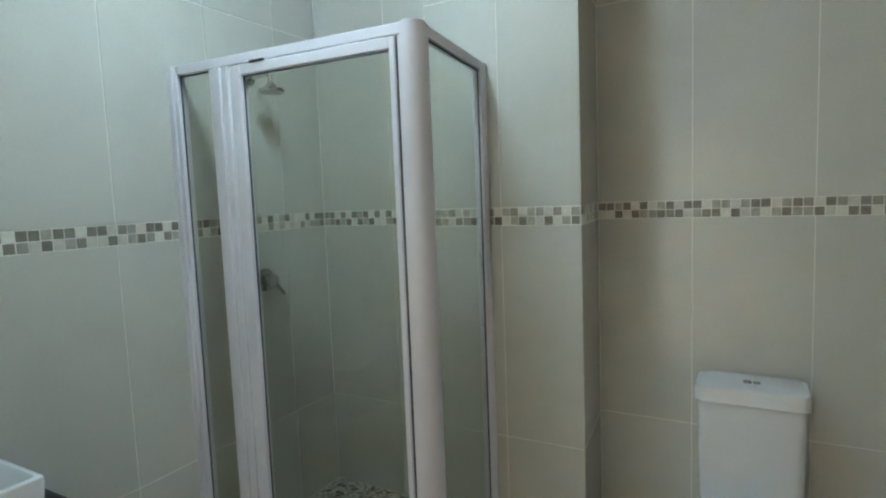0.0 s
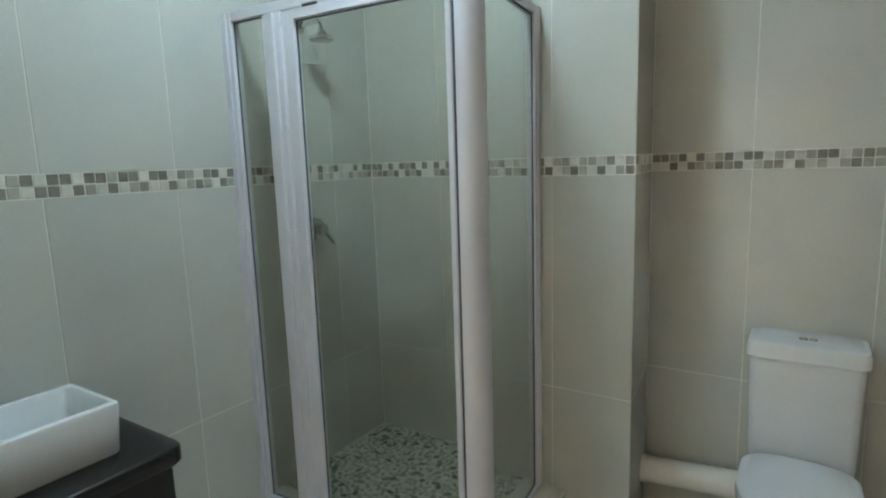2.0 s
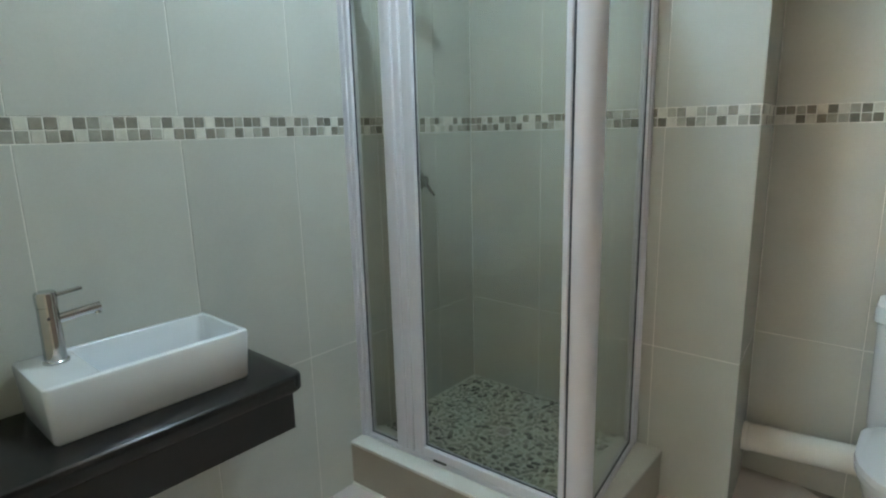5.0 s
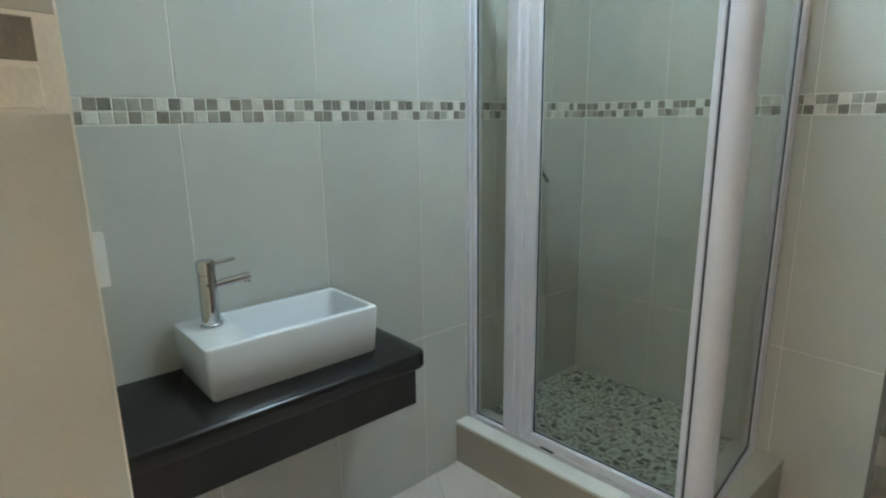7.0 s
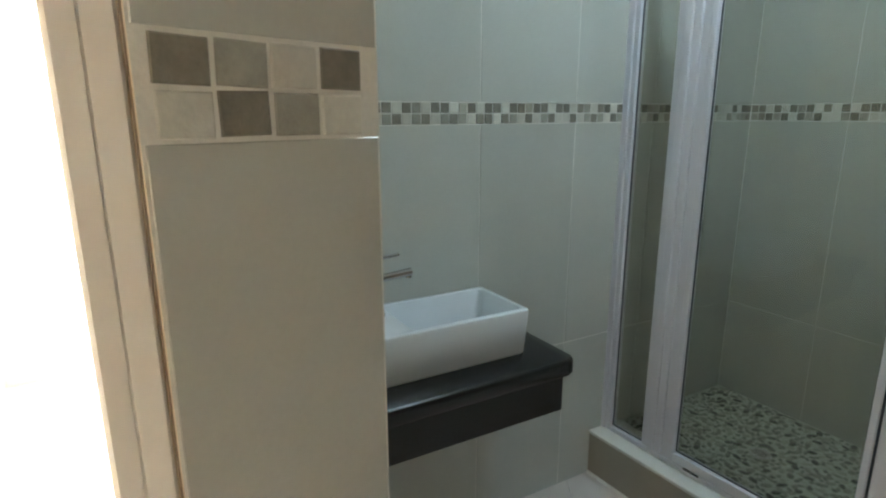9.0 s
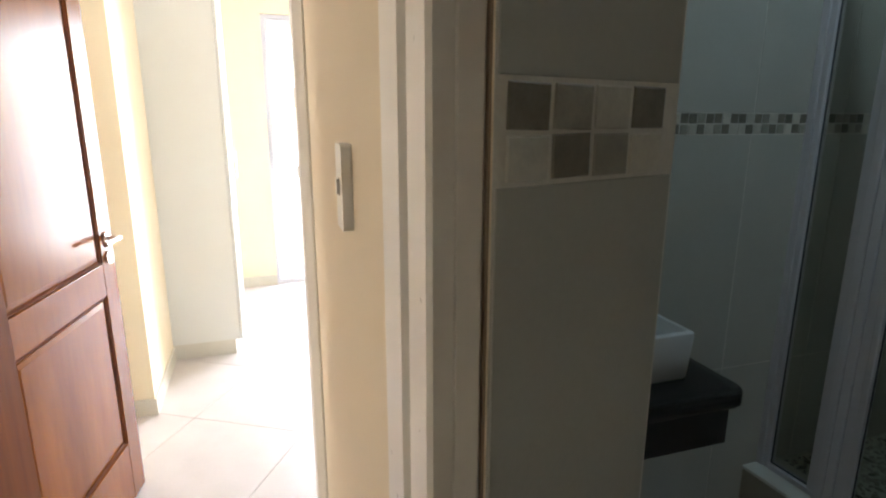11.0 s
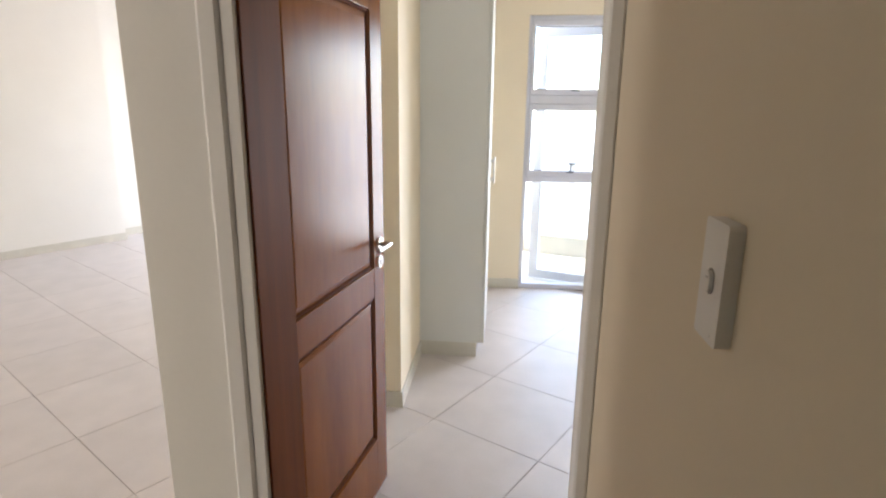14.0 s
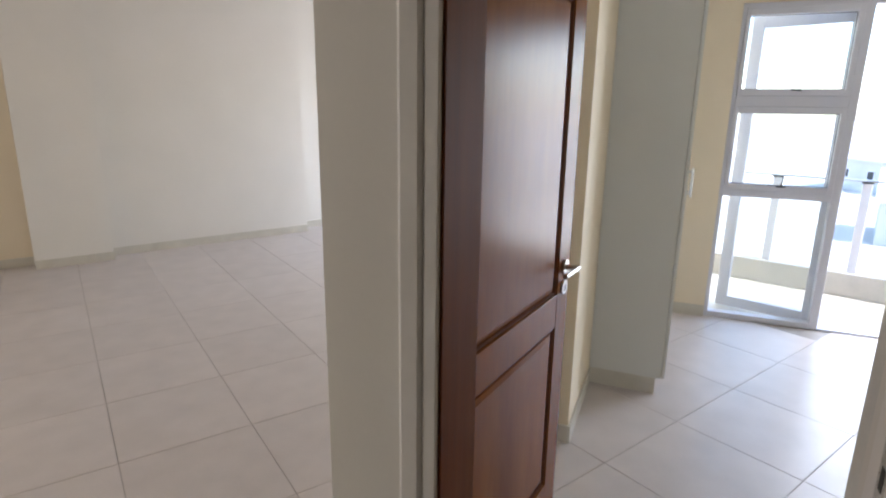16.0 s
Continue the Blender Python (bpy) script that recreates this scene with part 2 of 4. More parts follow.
def tile_wall(parent, origin, turn, joints, rows=ROWS_Z, mosaic=True, pattern=None, pitch=None, seed=1, lift=0.0):
    """Tiles on a wall face. origin: a point on the bare face at floor level; turn: degrees about z from a face that looks to -y; joints: places along the face."""
    base = pose(*origin, 0, 0, turn) @ pose(0, 0, lift)
    g = 0.0017
    for a, b in zip(joints, joints[1:]):
        for z0, z1 in rows:
            me = tile_mesh("wall_tile", b - a - 2 * g, z1 - z0, 0.0015, 0.0007, M_WALL_TILE)
            piece(me, parent, base @ pose((a + b) / 2, 0, (z0 + z1) / 2))
    if not mosaic:
        return
    rng = random.Random(seed)
    kinds = {"l": M_STONE_LIGHT, "m": M_STONE_MID, "d": M_STONE_DARK}
    first, bottom, top = pattern or (joints[0], "", "")
    step = pitch or PITCH
    lead = int((first - joints[0]) / step)
    count = int((joints[-1] - first) / step + 0.35)
    for row, z in ((bottom, MOSAIC_Z[0]), (top, MOSAIC_Z[1])):
        for i in range(-lead, count):
            k = row[i] if 0 <= i < len(row) else rng.choices("lmd", (0.42, 0.26, 0.32))[0]
            me = tile_mesh("mosaic_tile_" + k, step - 0.0034, 0.0304, 0.0022, 0.0011, kinds[k])
            me.name = "mosaic_tile"
            ob = piece(me, parent, base @ pose(first + (i + 0.5) * step + rng.uniform(-0.0006, 0.0006), 0.0003 * rng.random(), z + rng.uniform(-0.0006, 0.0006), 0, rng.uniform(-1.6, 1.6), 0))
            ob.name = "mosaic_tile"


# ---- the bathroom's shell ----
WX = -1.835                      # tiled face behind the basin
PY = 2.125                       # tiled face of the pier
BY = 2.250                       # tiled back of the shower
TY = 2.54                        # tiled wall behind the toilet
BARE = 0.0015
SY, SI = -0.210, -0.005         # the corridor face and the bathroom face of the doorway wall

JAMB_A, JAMB_B = Vector((-0.683, -0.186)), Vector((-0.734, SI))   # the splayed, tiled reveal of the doorway


def doorway_wall():
    bm = boxes((-0.734, 0.155, SY, SI, 2.06, CEIL), (0.155, 1.0, SY, SI, 0, CEIL))
    foot = [(-1.84, SY), (-0.6915, SY), (-0.6915, -0.188), tuple(JAMB_A), tuple(JAMB_B), (-1.84, SI)]
    loft(bm, [[(x, y, z) for x, y in foot] for z in (0, 2.06)])
    box(bm, -1.84, -0.7345, SY, SI, 2.06, CEIL)
    return bm


wall_bath_west = structure("wall_bath_west", boxes((-1.985, WX - BARE, SY, 2.70, 0, CEIL)), M_GROUT, "bathroom wall of cream tiles with a stone mosaic band")
wall_bath_north = structure("wall_bath_north", boxes((WX - BARE, 1.0, TY + BARE, 2.70, 0, CEIL)), M_GROUT, "cream tiled bathroom wall behind the toilet")
wall_shower_back = structure("wall_shower_back", boxes((WX - BARE, -1.157, BY + BARE, TY + BARE, 0, CEIL)), M_GROUT, "cream tiled back wall inside the shower")
wall_pier = structure("wall_pier", extrude_profile([(-1.157, PY + BARE), (-0.541 - BARE, PY + BARE), (-0.580 - BARE, TY + BARE), (-1.157, TY + BARE)], 0, CEIL), M_GROUT, "cream tiled pier beside the shower")
wall_bath_south = structure("wall_bath_south", doorway_wall(), M_PAINT, "cream painted corridor wall with the bathroom doorway")
# unseen closing wall, coloured dark so less light reaches the doorway reveal
wall_bath_east = structure("wall_bath_east", boxes((1.0, 1.15, SY, 2.70, 0, CEIL)), M_BOUNCE_DAMP, "unseen bathroom wall, dark taupe to damp bounced light")

# ---- bedroom, corridor and living room shell ----
EX = -1.74                       # corridor's end wall
wall_corridor_end = structure("wall_corridor_end", boxes((-1.895, EX, -1.215, -0.965, 0, CEIL), (-1.895, EX, -0.965, -0.222, 2.05, CEIL), (-1.895, EX, -0.222, SY, 0, CEIL)), M_PAINT_PALE, "cream painted wall with the bedroom doorway")
wall_divider = structure("wall_divider", boxes((-8.5, -1.895, -1.215, -1.06, 0, CEIL), (-5.57, -3.346, -1.06, -0.932, 0, CEIL)), M_PAINT, "cream painted wall between bedroom and living room")
wall_bedroom_west = structure("wall_bedroom_west", boxes((-5.72, -5.57, -1.06, -0.245, 0, CEIL), (-5.72, -5.57, -0.245, 1.75, 2.352, CEIL), (-5.72, -5.57, 1.75, 2.85, 0, CEIL)), M_PAINT, "cream painted bedroom wall with the balcony window and door")
wall_bedroom_north = structure("wall_bedroom_north", boxes((-5.57, -1.985, 2.70, 2.85, 0, CEIL)), M_PAINT, "cream painted bedroom wall")


def slanted_wall(name, a, b, thick, z1, mat, label):
    """An upright slab whose seen face runs from a to b; its body lies to the right of that way."""
    a, b = Vector(a), Vector(b)
    d = (b - a).normalized()
    n = Vector((d.y, -d.x)) * thick
    return structure(name, extrude_profile([tuple(a), tuple(b), tuple(b + n), tuple(a + n)], 0, z1), mat, label)


# the living room's long wall lies askew to the bathroom
W = Vector((0.868, -0.497))      # along the far wall, as the floor tiles run
N = Vector((0.497, 0.868))       # towards the bedroom
STEP = 0.18
FAR_B = Vector((-4.81, -5.96))
FAR_A = FAR_B - W * 2.27
PIER_C = FAR_B + W * 0.68
slanted_wall("wall_living_far", FAR_B + W * 0.05 - N * STEP, FAR_A - N * STEP, -0.2, CEIL, M_PAINT_PALE, "pale cream living room wall")
structure("wall_living_pier", extrude_profile([tuple(p) for p in (FAR_B, PIER_C, PIER_C - N * 0.5, FAR_B - N * 0.5)], 0, CEIL), M_PAINT_PALE, "pale cream pier standing out of the living room wall")
slanted_wall("wall_living_corner", PIER_C - N * 0.22 + W * 1.30, PIER_C - N * 0.22, -0.2, CEIL, M_PAINT, "cream living room wall beyond the pier")
slanted_wall("wall_living_recess", FAR_A - N * (STEP + 0.24), FAR_A - N * (STEP + 0.24) - W * 1.9, -0.2, CEIL, M_PAINT_PALE, "pale cream wall of the living room recess")
structure("wall_living_west", boxes((-8.50, -8.35, -4.7, -3.95, 0, CEIL), (-8.50, -8.35, -3.95, -1.45, 2.3, CEIL), (-8.50, -8.35, -1.45, -1.215, 0, CEIL)), M_PAINT_PALE, "pale cream living room wall with a wide glazed opening")
# added out of view: blocks living room light from the corridor's east end
structure("wall_corridor_south", boxes((-1.13, 2.1, -1.42, -1.30, 0, CEIL)), M_PAINT, "unseen cream wall added to keep light out of the corridor")
structure("wall_living_east", boxes((2.1, 2.25, -7.2, SY, 0, CEIL)), M_PAINT, "plain cream painted wall")
structure("wall_living_south", boxes((-3.3, 2.1, -7.2, -7.05, 0, CEIL)), M_PAINT_PALE, "pale cream living room wall")
structure("wall_hall_north", boxes((1.15, 2.1, -0.36, SY, 0, CEIL)), M_PAINT, "cream painted hall wall")

structure("ceiling_bathroom", boxes((-1.985, 1.15, SY, 2.70, CEIL, CEIL + 0.12)), M_CEILING, "white painted bathroom ceiling")
structure("ceiling_bedroom", boxes((-5.72, -1.985, -1.215, 2.85, CEIL, CEIL + 0.12)), M_CEILING, "white painted bedroom ceiling")
structure("ceiling_living", boxes((-8.6, 2.25, -7.2, -1.215, CEIL, CEIL + 0.12), (-1.985, 2.25, -1.215, SY, CEIL, CEIL + 0.12)), M_CEILING, "white painted living room ceiling")

floor = structure("floor", boxes((-5.675, 1.15, -1.3, 2.85, -0.12, -0.004), (-8.6, 2.25, -7.2, -1.3, -0.12, -0.004), (1.15, 2.25, -1.3, SY, -0.12, -0.004)), M_FLOOR_GROUT, "large pale beige porcelain floor tiles laid askew")


# ---- skirting ----
def skirting(name, a, b, h=0.092, t=0.012, mat=M_SKIRT):
    """A row of cut tiles along a wall's foot from a to b, standing to the left of that way."""
    a, b = Vector(a), Vector(b)
    d = (b - a).normalized()
    n = Vector((-d.y, d.x)) * t
    bm = extrude_profile([tuple(a), tuple(b), tuple(b + n), tuple(a + n)], 0.0005, h)
    bmesh.ops.bevel(bm, geom=[e for e in bm.edges if all(v.co.z > h - 0.001 for v in e.verts)], offset=0.002, segments=1, affect="EDGES")
    return structure(name, bm, mat, "low skirting of cut beige floor tile")


skirting("baseboard_wardrobe_side", (-4.040, -0.932), (-3.334, -0.932))
skirting("baseboard_niche", (-3.346, -0.932), (-3.346, -1.058))
skirting("baseboard_window_wall", (-5.57, -0.247), (-5.57, -0.932))
skirting("baseboard_living_far", tuple(FAR_A - N * STEP), tuple(FAR_B - N * STEP))
skirting("baseboard_living_pier", tuple(FAR_B), tuple(PIER_C))
skirting("baseboard_living_recess", tuple(FAR_A - N * (STEP + 0.24) - W * 1.9), tuple(FAR_A - N * (STEP + 0.24)))
skirting("baseboard_living_corner", tuple(PIER_C - N * 0.22), tuple(PIER_C - N * 0.22 + W * 1.30))


# ---- door frames ----
def architrave_profile(w, t):
    """Section of a moulded white architrave, from the opening's edge (0) outwards: two flat bands with a groove between."""
    return [(0, 0), (0, t * 0.80), (0.004, t), (w * 0.31, t), (w * 0.35, t * 0.4), (w * 0.43, t * 0.4), (w * 0.48, t), (w * 0.86, t), (w * 0.95, t * 0.6), (w, t * 0.35), (w, 0)]


def architrave(name, at, along, out, w, t, h, parent):
    """Upright architrave: at (x, y) on the wall, growing along 'along', standing out towards 'out'."""
    pts = [(at[0] + along[0] * a + out[0] * b, at[1] + along[1] * a + out[1] * b) for a, b in architrave_profile(w, t)]
    return part(name, extrude_profile(pts, 0, h), M_WHITE_GLOSS, parent)


door_1 = empty("door_1", pose(0, 0, 0), "white moulded frame of the open bathroom doorway", "door frame", kind="structure")
architrave("architrave", (-0.686, SY), (-1, 0), (0, -1), 0.158, 0.018, 2.13, door_1)
architrave("architrave", (0.132, SY), (1, 0), (0, -1), 0.125, 0.018, 2.13, door_1)
part("architrave_head", boxes((-0.844, 0.257, SY - 0.018, SY, 2.04, 2.13)), M_WHITE_GLOSS, door_1)
part("jamb", boxes((-0.6915, -0.686, SY, -0.189, 0, 2.04), bevel=0.002), M_WHITE_GLOSS, door_1)
part("jamb", boxes((0.132, 0.155, SY, -0.180, 0, 2.04), bevel=0.003), M_WHITE_GLOSS, door_1)
part("edge_strip", boxes((-0.6915, -0.6845, -0.1878, -0.1863, 0, 2.04)), M_STRIP, door_1, "thin brown timber strip beside the tiles")

door_2 = empty("door_2", pose(0, 0, 0), "bedroom doorway with white architrave and dark timber jamb toned for shade", "door frame", kind="structure")
architrave("architrave", (EX, -0.953), (0, -1), (1, 0), 0.088, 0.026, 2.13, door_2)
part("architrave", extrude_profile([(EX, -0.240), (EX + 0.020, -0.240), (EX + 0.026, -0.236), (EX + 0.026, -0.216), (EX + 0.022, -0.213), (EX + 0.022, SY + 0.001), (EX, SY + 0.001)], 0, 2.13), M_WHITE_GLOSS, door_2)
part("architrave_head", boxes((EX, EX + 0.026, -1.041, SY, 2.05, 2.13)), M_WHITE_GLOSS, door_2)
# shade is in the jamb's colour; the first slip hides the architrave's bright edge
part("jamb", boxes((-1.931, EX + 0.020, -0.9525, -0.946, 0, 2.05), (-1.931, EX - 0.001, -0.965, -0.953, 0, 2.05), (-1.931, -1.8955, -1.045, -0.9655, 0, 2.05), bevel=0.003), M_WOOD_SHADED, door_2, "dark varnished timber jamb, rebate shade in its colour")
part("jamb", boxes((-1.86, EX, -0.2255, -0.2222, 0, 2.05), bevel=0.001), M_WHITE_GLOSS, door_2)
strike = part("strike_plate", boxes((-1.812, -1.772, -0.2278, -0.2256, 0.93, 1.12), bevel=0.0008), M_STEEL, door_2, "dull steel strike plate")
part("latch_hole", boxes((-1.800, -1.784, -0.2285, -0.2279, 1.02, 1.06)), M_DARK, strike)
part("head", boxes((-1.895, EX, -0.946, -0.226, 2.03, 2.05)), M_WOOD_SHADED, door_2)


# ---- the bedroom door ----
def panel_door(width, height, thick, m):
    """A framed two-panel door, hinged at x = 0, its leaf along +x; both faces alike."""
    door = empty("panel_door", m, "open reddish-brown varnished wooden door with two panels", "door")
    st, z1, z2, z3, z4 = 0.105, 0.25, 0.865, 0.985, height - 0.11
    h = thick / 2
    for x0, x1 in ((0, st), (width - st, width)):
        part("stile", boxes((x0, x1, -h, h, 0, height), bevel=0.003, segments=2), M_WOOD, door)
    for z0, zt in ((0, z1), (z2, z3), (z4, height)):
        part("rail", boxes((st, width - st, -h, h, z0, zt), bevel=0.003, segments=2), M_WOOD, door)
    for z0, zt in ((z1, z2), (z3, z4)):
        bm = bmesh.new()
        box(bm, st, width - st, -0.007, 0.007, z0, zt)
        for s in (-1, 1):
            outer, inner = 0.018, 0.034
            rings = []
            for inset, y in ((outer, 0.006), (outer, 0.011), (inner, 0.0155)):
                rings.append([(x, s * y, z) for x, z in ((st + inset, z0 + inset), (width - st - inset, z0 + inset), (width - st - inset, zt - inset), (st + inset, zt - inset))])
            loft(bm, rings, True, True)
        part("panel", bm, M_WOOD, door)
        bm = bmesh.new()
        for s in (-1, 1):
            y0, y1 = sorted((s * 0.0075, s * (h - 0.004)))
            for r in ((st, st + 0.012, y0, y1, z0, zt), (width - st - 0.012, width - st, y0, y1, z0, zt), (st + 0.012, width - st - 0.012, y0, y1, z0, z0 + 0.012), (st + 0.012, width - st - 0.012, y0, y1, zt - 0.012, zt)):
                box(bm, *r, bevel=0.004)
        # the moulding's shadow line is put into its darker wood colour
        part("moulding", bm, M_WOOD_SHADED, door, "moulding round the panel, shadow line in its dark colour")
    for s in (-1, 1):
        hx, hz = width - 0.055, 1.072
        bm = rod(bmesh.new(), (hx, s * h, hz), (hx, s * (h + 0.009), hz), 0.026, seg=24)
        handle = part("handle", bm, M_STEEL, door, "brushed steel lever handle", True)
        bm = rod(bmesh.new(), (hx, s * h, hz), (hx, s * (h + 0.05), hz), 0.0095, seg=14)
        rod(bm, (hx + 0.006, s * (h + 0.046), hz), (hx - 0.115, s * (h + 0.046), hz), 0.0095, seg=14)
        part("lever", bm, M_STEEL, handle, smooth=True)
        bm = rod(bmesh.new(), (hx, s * h, hz - 0.072), (hx, s * (h + 0.008), hz - 0.072), 0.025, seg=24)
        plate = part("lock_rosette", bm, M_STEEL, door, "round brushed steel key plate", True)
        part("keyhole", boxes((hx - 0.003, hx + 0.003, min(s * h, s * (h + 0.0095)), max(s * h, s * (h + 0.0095)), hz - 0.084, hz - 0.062)), M_DARK, plate)
    for z in (0.25, 1.0, 1.75):
        part("hinge", rod(bmesh.new(), (-0.006, h, z), (-0.006, h, z + 0.1), 0.007, seg=10), M_STEEL, door, smooth=True)
    return door


panel_door(0.81, 2.02, 0.04, pose(-1.933, -1.033, 0.010, 0, 0, 180 - 9.3))

# ---- light switch and socket ----


def rocker_switch(m):
    s = empty("light_switch", m, "white plastic light switch on the cream wall", "switch")
    part("plate", loft(bmesh.new(), [rounded_rect(-0.028, 0.028, -0.0585, 0.0585, z, r, 4) for z, r in ((0, 0.006), (0.012, 0.006), (0.0145, 0.004))]), M_PLASTIC, s, smooth=True)
    # the recess's shade, drawn as a thin grey ring on the plate
    part("bezel", loft(bmesh.new(), [rounded_rect(-0.0085, 0.0085, -0.0125, 0.0125, z, 0.0075, 4) for z in (0.0142, 0.0152)]), M_SHADOW_GAP, s, "raised grey ring for the shaded recess round the rocker", True)
    part("rocker", loft(bmesh.new(), [rounded_rect(-0.0068, 0.0068, -0.0105, 0.0105, z, 0.0062, 4) for z in (0.0148, 0.0185)]), M_PLASTIC, s, smooth=True)
    part("mark", boxes((-0.003, 0.003, 0.0035, 0.0055, 0.0183, 0.0189)), M_STEEL, s, "small grey mark")
    return s


rocker_switch(pose(-1.129, SY, 1.4325, 90, 0, 0))


def shaver_socket(m):
    s = empty("shaver_socket", m, "white shaver socket plate on the tiled wall", "socket")
    part("plate", loft(bmesh.new(), [rounded_rect(-0.044, 0.044, -0.071, 0.071, z, r, 4) for z, r in ((0, 0.007), (0.008, 0.007), (0.011, 0.005))]), M_PLASTIC, s, smooth=True)
    for x in (-0.014, -0.001, 0.014):
        part("pin_hole", rod(bmesh.new(), (x, -0.024, 0.0105), (x, -0.024, 0.0116), 0.0048, seg=10), M_DARK, s)
    part("lettering", boxes((-0.028, 0.012, 0.031, 0.033, 0.0109, 0.0114), (-0.012, 0.004, 0.010, 0.012, 0.0109, 0.0114), (-0.012, 0.002, 0.002, 0.004, 0.0109, 0.0114), (-0.012, 0.004, -0.006, -0.004, 0.0109, 0.0114)), M_STEEL, s, "small grey printed marks")
    return s


shaver_socket(pose(WX, 0.140, 1.136, 90, 0, 90))


# ---- vanity ----
def vanity_top():
    top = empty("vanity_counter", pose(0, 0, 0), "black granite vanity shelf fixed to the tiled wall", "counter")
    rings = []
    for z, d in ((0.731, 0.010), (0.733, 0.004), (0.739, 0.0), (0.774, 0.0), (0.781, 0.003), (0.785, 0.010)):
        x1, y1, r = -1.450 - d, 0.936 - d, 0.045
        arc = [(x1 - r + r * math.cos(radians(a)), y1 - r + r * math.sin(radians(a)), z) for a in range(0, 91, 10)]
        rings.append([(x1, SI + 0.002, z)] + arc + [(WX + 0.001, y1, z), (WX + 0.001, SI + 0.002, z)])
    bm = loft(bmesh.new(), rings)
    part("slab", bm, M_GRANITE, top, smooth=True)
    part("apron", boxes((-1.514, -1.488, SI + 0.002, 0.910, 0.600, 0.733), bevel=0.002), M_GRANITE, top)
    part("side_apron", boxes((WX + 0.001, -1.5145, 0.884, 0.910, 0.600, 0.733), bevel=0.002), M_GRANITE, top)
    return top


vanity_top()


def basin():
    b = empty("wash_basin", pose(-1.686, 0.569, 0.785), "white rectangular ceramic basin on the black shelf", "basin")
    hx, hy, h = 0.134, 0.255, 0.145

    def ring(dx, dy, z, r, cy=0.0):
        return rounded_rect(-hx + dx, hx - dx, -hy + dy + cy, hy - dy, z, r, 5)
    rings = [ring(0.012, 0.012, 0.0, 0.012), ring(0.008, 0.008, 0.006, 0.014), ring(0.0, 0.0, h - 0.012, 0.014), ring(0.002, 0.002, h - 0.003, 0.013), ring(0.006, 0.006, h, 0.012)]
    deck = 0.128
    rings += [rounded_rect(-hx + 0.016, hx - 0.016, -hy + deck - 0.006, hy - 0.016, h, 0.016, 5),
              rounded_rect(-hx + 0.020, hx - 0.020, -hy + deck, hy - 0.020, h - 0.005, 0.018, 5),
              rounded_rect(-hx + 0.030, hx - 0.030, -hy + deck + 0.02, hy - 0.032, 0.035, 0.03, 5),
              rounded_rect(-hx + 0.055, hx - 0.055, -hy + deck + 0.05, hy - 0.06, 0.022, 0.03, 5)]
    part("bowl", loft(bmesh.new(), rings), M_CERAMIC, b, smooth=True)
    part("waste", rod(bmesh.new(), (0, 0.07, 0.021), (0, 0.07, 0.0245), 0.022, 0.019, seg=20), M_CHROME, b, "chrome waste", True)
    return b


basin()


def basin_mixer():
    t = empty("basin_tap", pose(-1.726, 0.391, 0.932), "tall chrome mixer tap on the white basin", "tap")
    prof = [(0.0, 0.030), (0.005, 0.030), (0.007, 0.0255), (0.144, 0.0238), (0.1445, 0.0222), (0.148, 0.0222), (0.1485, 0.0248), (0.178, 0.0248), (0.182, 0.022)]
    bm = loft(bmesh.new(), [[(r * math.cos(a), r * math.sin(a), z) for a in [2 * math.pi * i / 24 for i in range(24)]] for z, r in prof])
    part("body", bm, M_CHROME, t, smooth=True)
    bm = rod(bmesh.new(), (0.0, 0.010, 0.108), (0.010, 0.114, 0.120), 0.0125, 0.0125, seg=18)
    rod(bm, (0.0092, 0.106, 0.118), (0.0092, 0.106, 0.103), 0.009, seg=12)
    part("spout", bm, M_CHROME, t, smooth=True)
    bm = rod(bmesh.new(), (0.0, 0.010, 0.168), (0.006, 0.078, 0.176), 0.0055, seg=10)
    part("lever", bm, M_CHROME, t, smooth=True)
    part("indicator", rod(bmesh.new(), (0.023, -0.006, 0.118), (0.0262, -0.0068, 0.118), 0.004, seg=10), M_DARK, t)
    return t


basin_mixer()

# ---- shower ----
SHOWER_TURN = 3.0
S = pose(WX, 1.393, 0, 0, 0, SHOWER_TURN)      # along the shower's front: x along, y inwards
LEN = 0.996


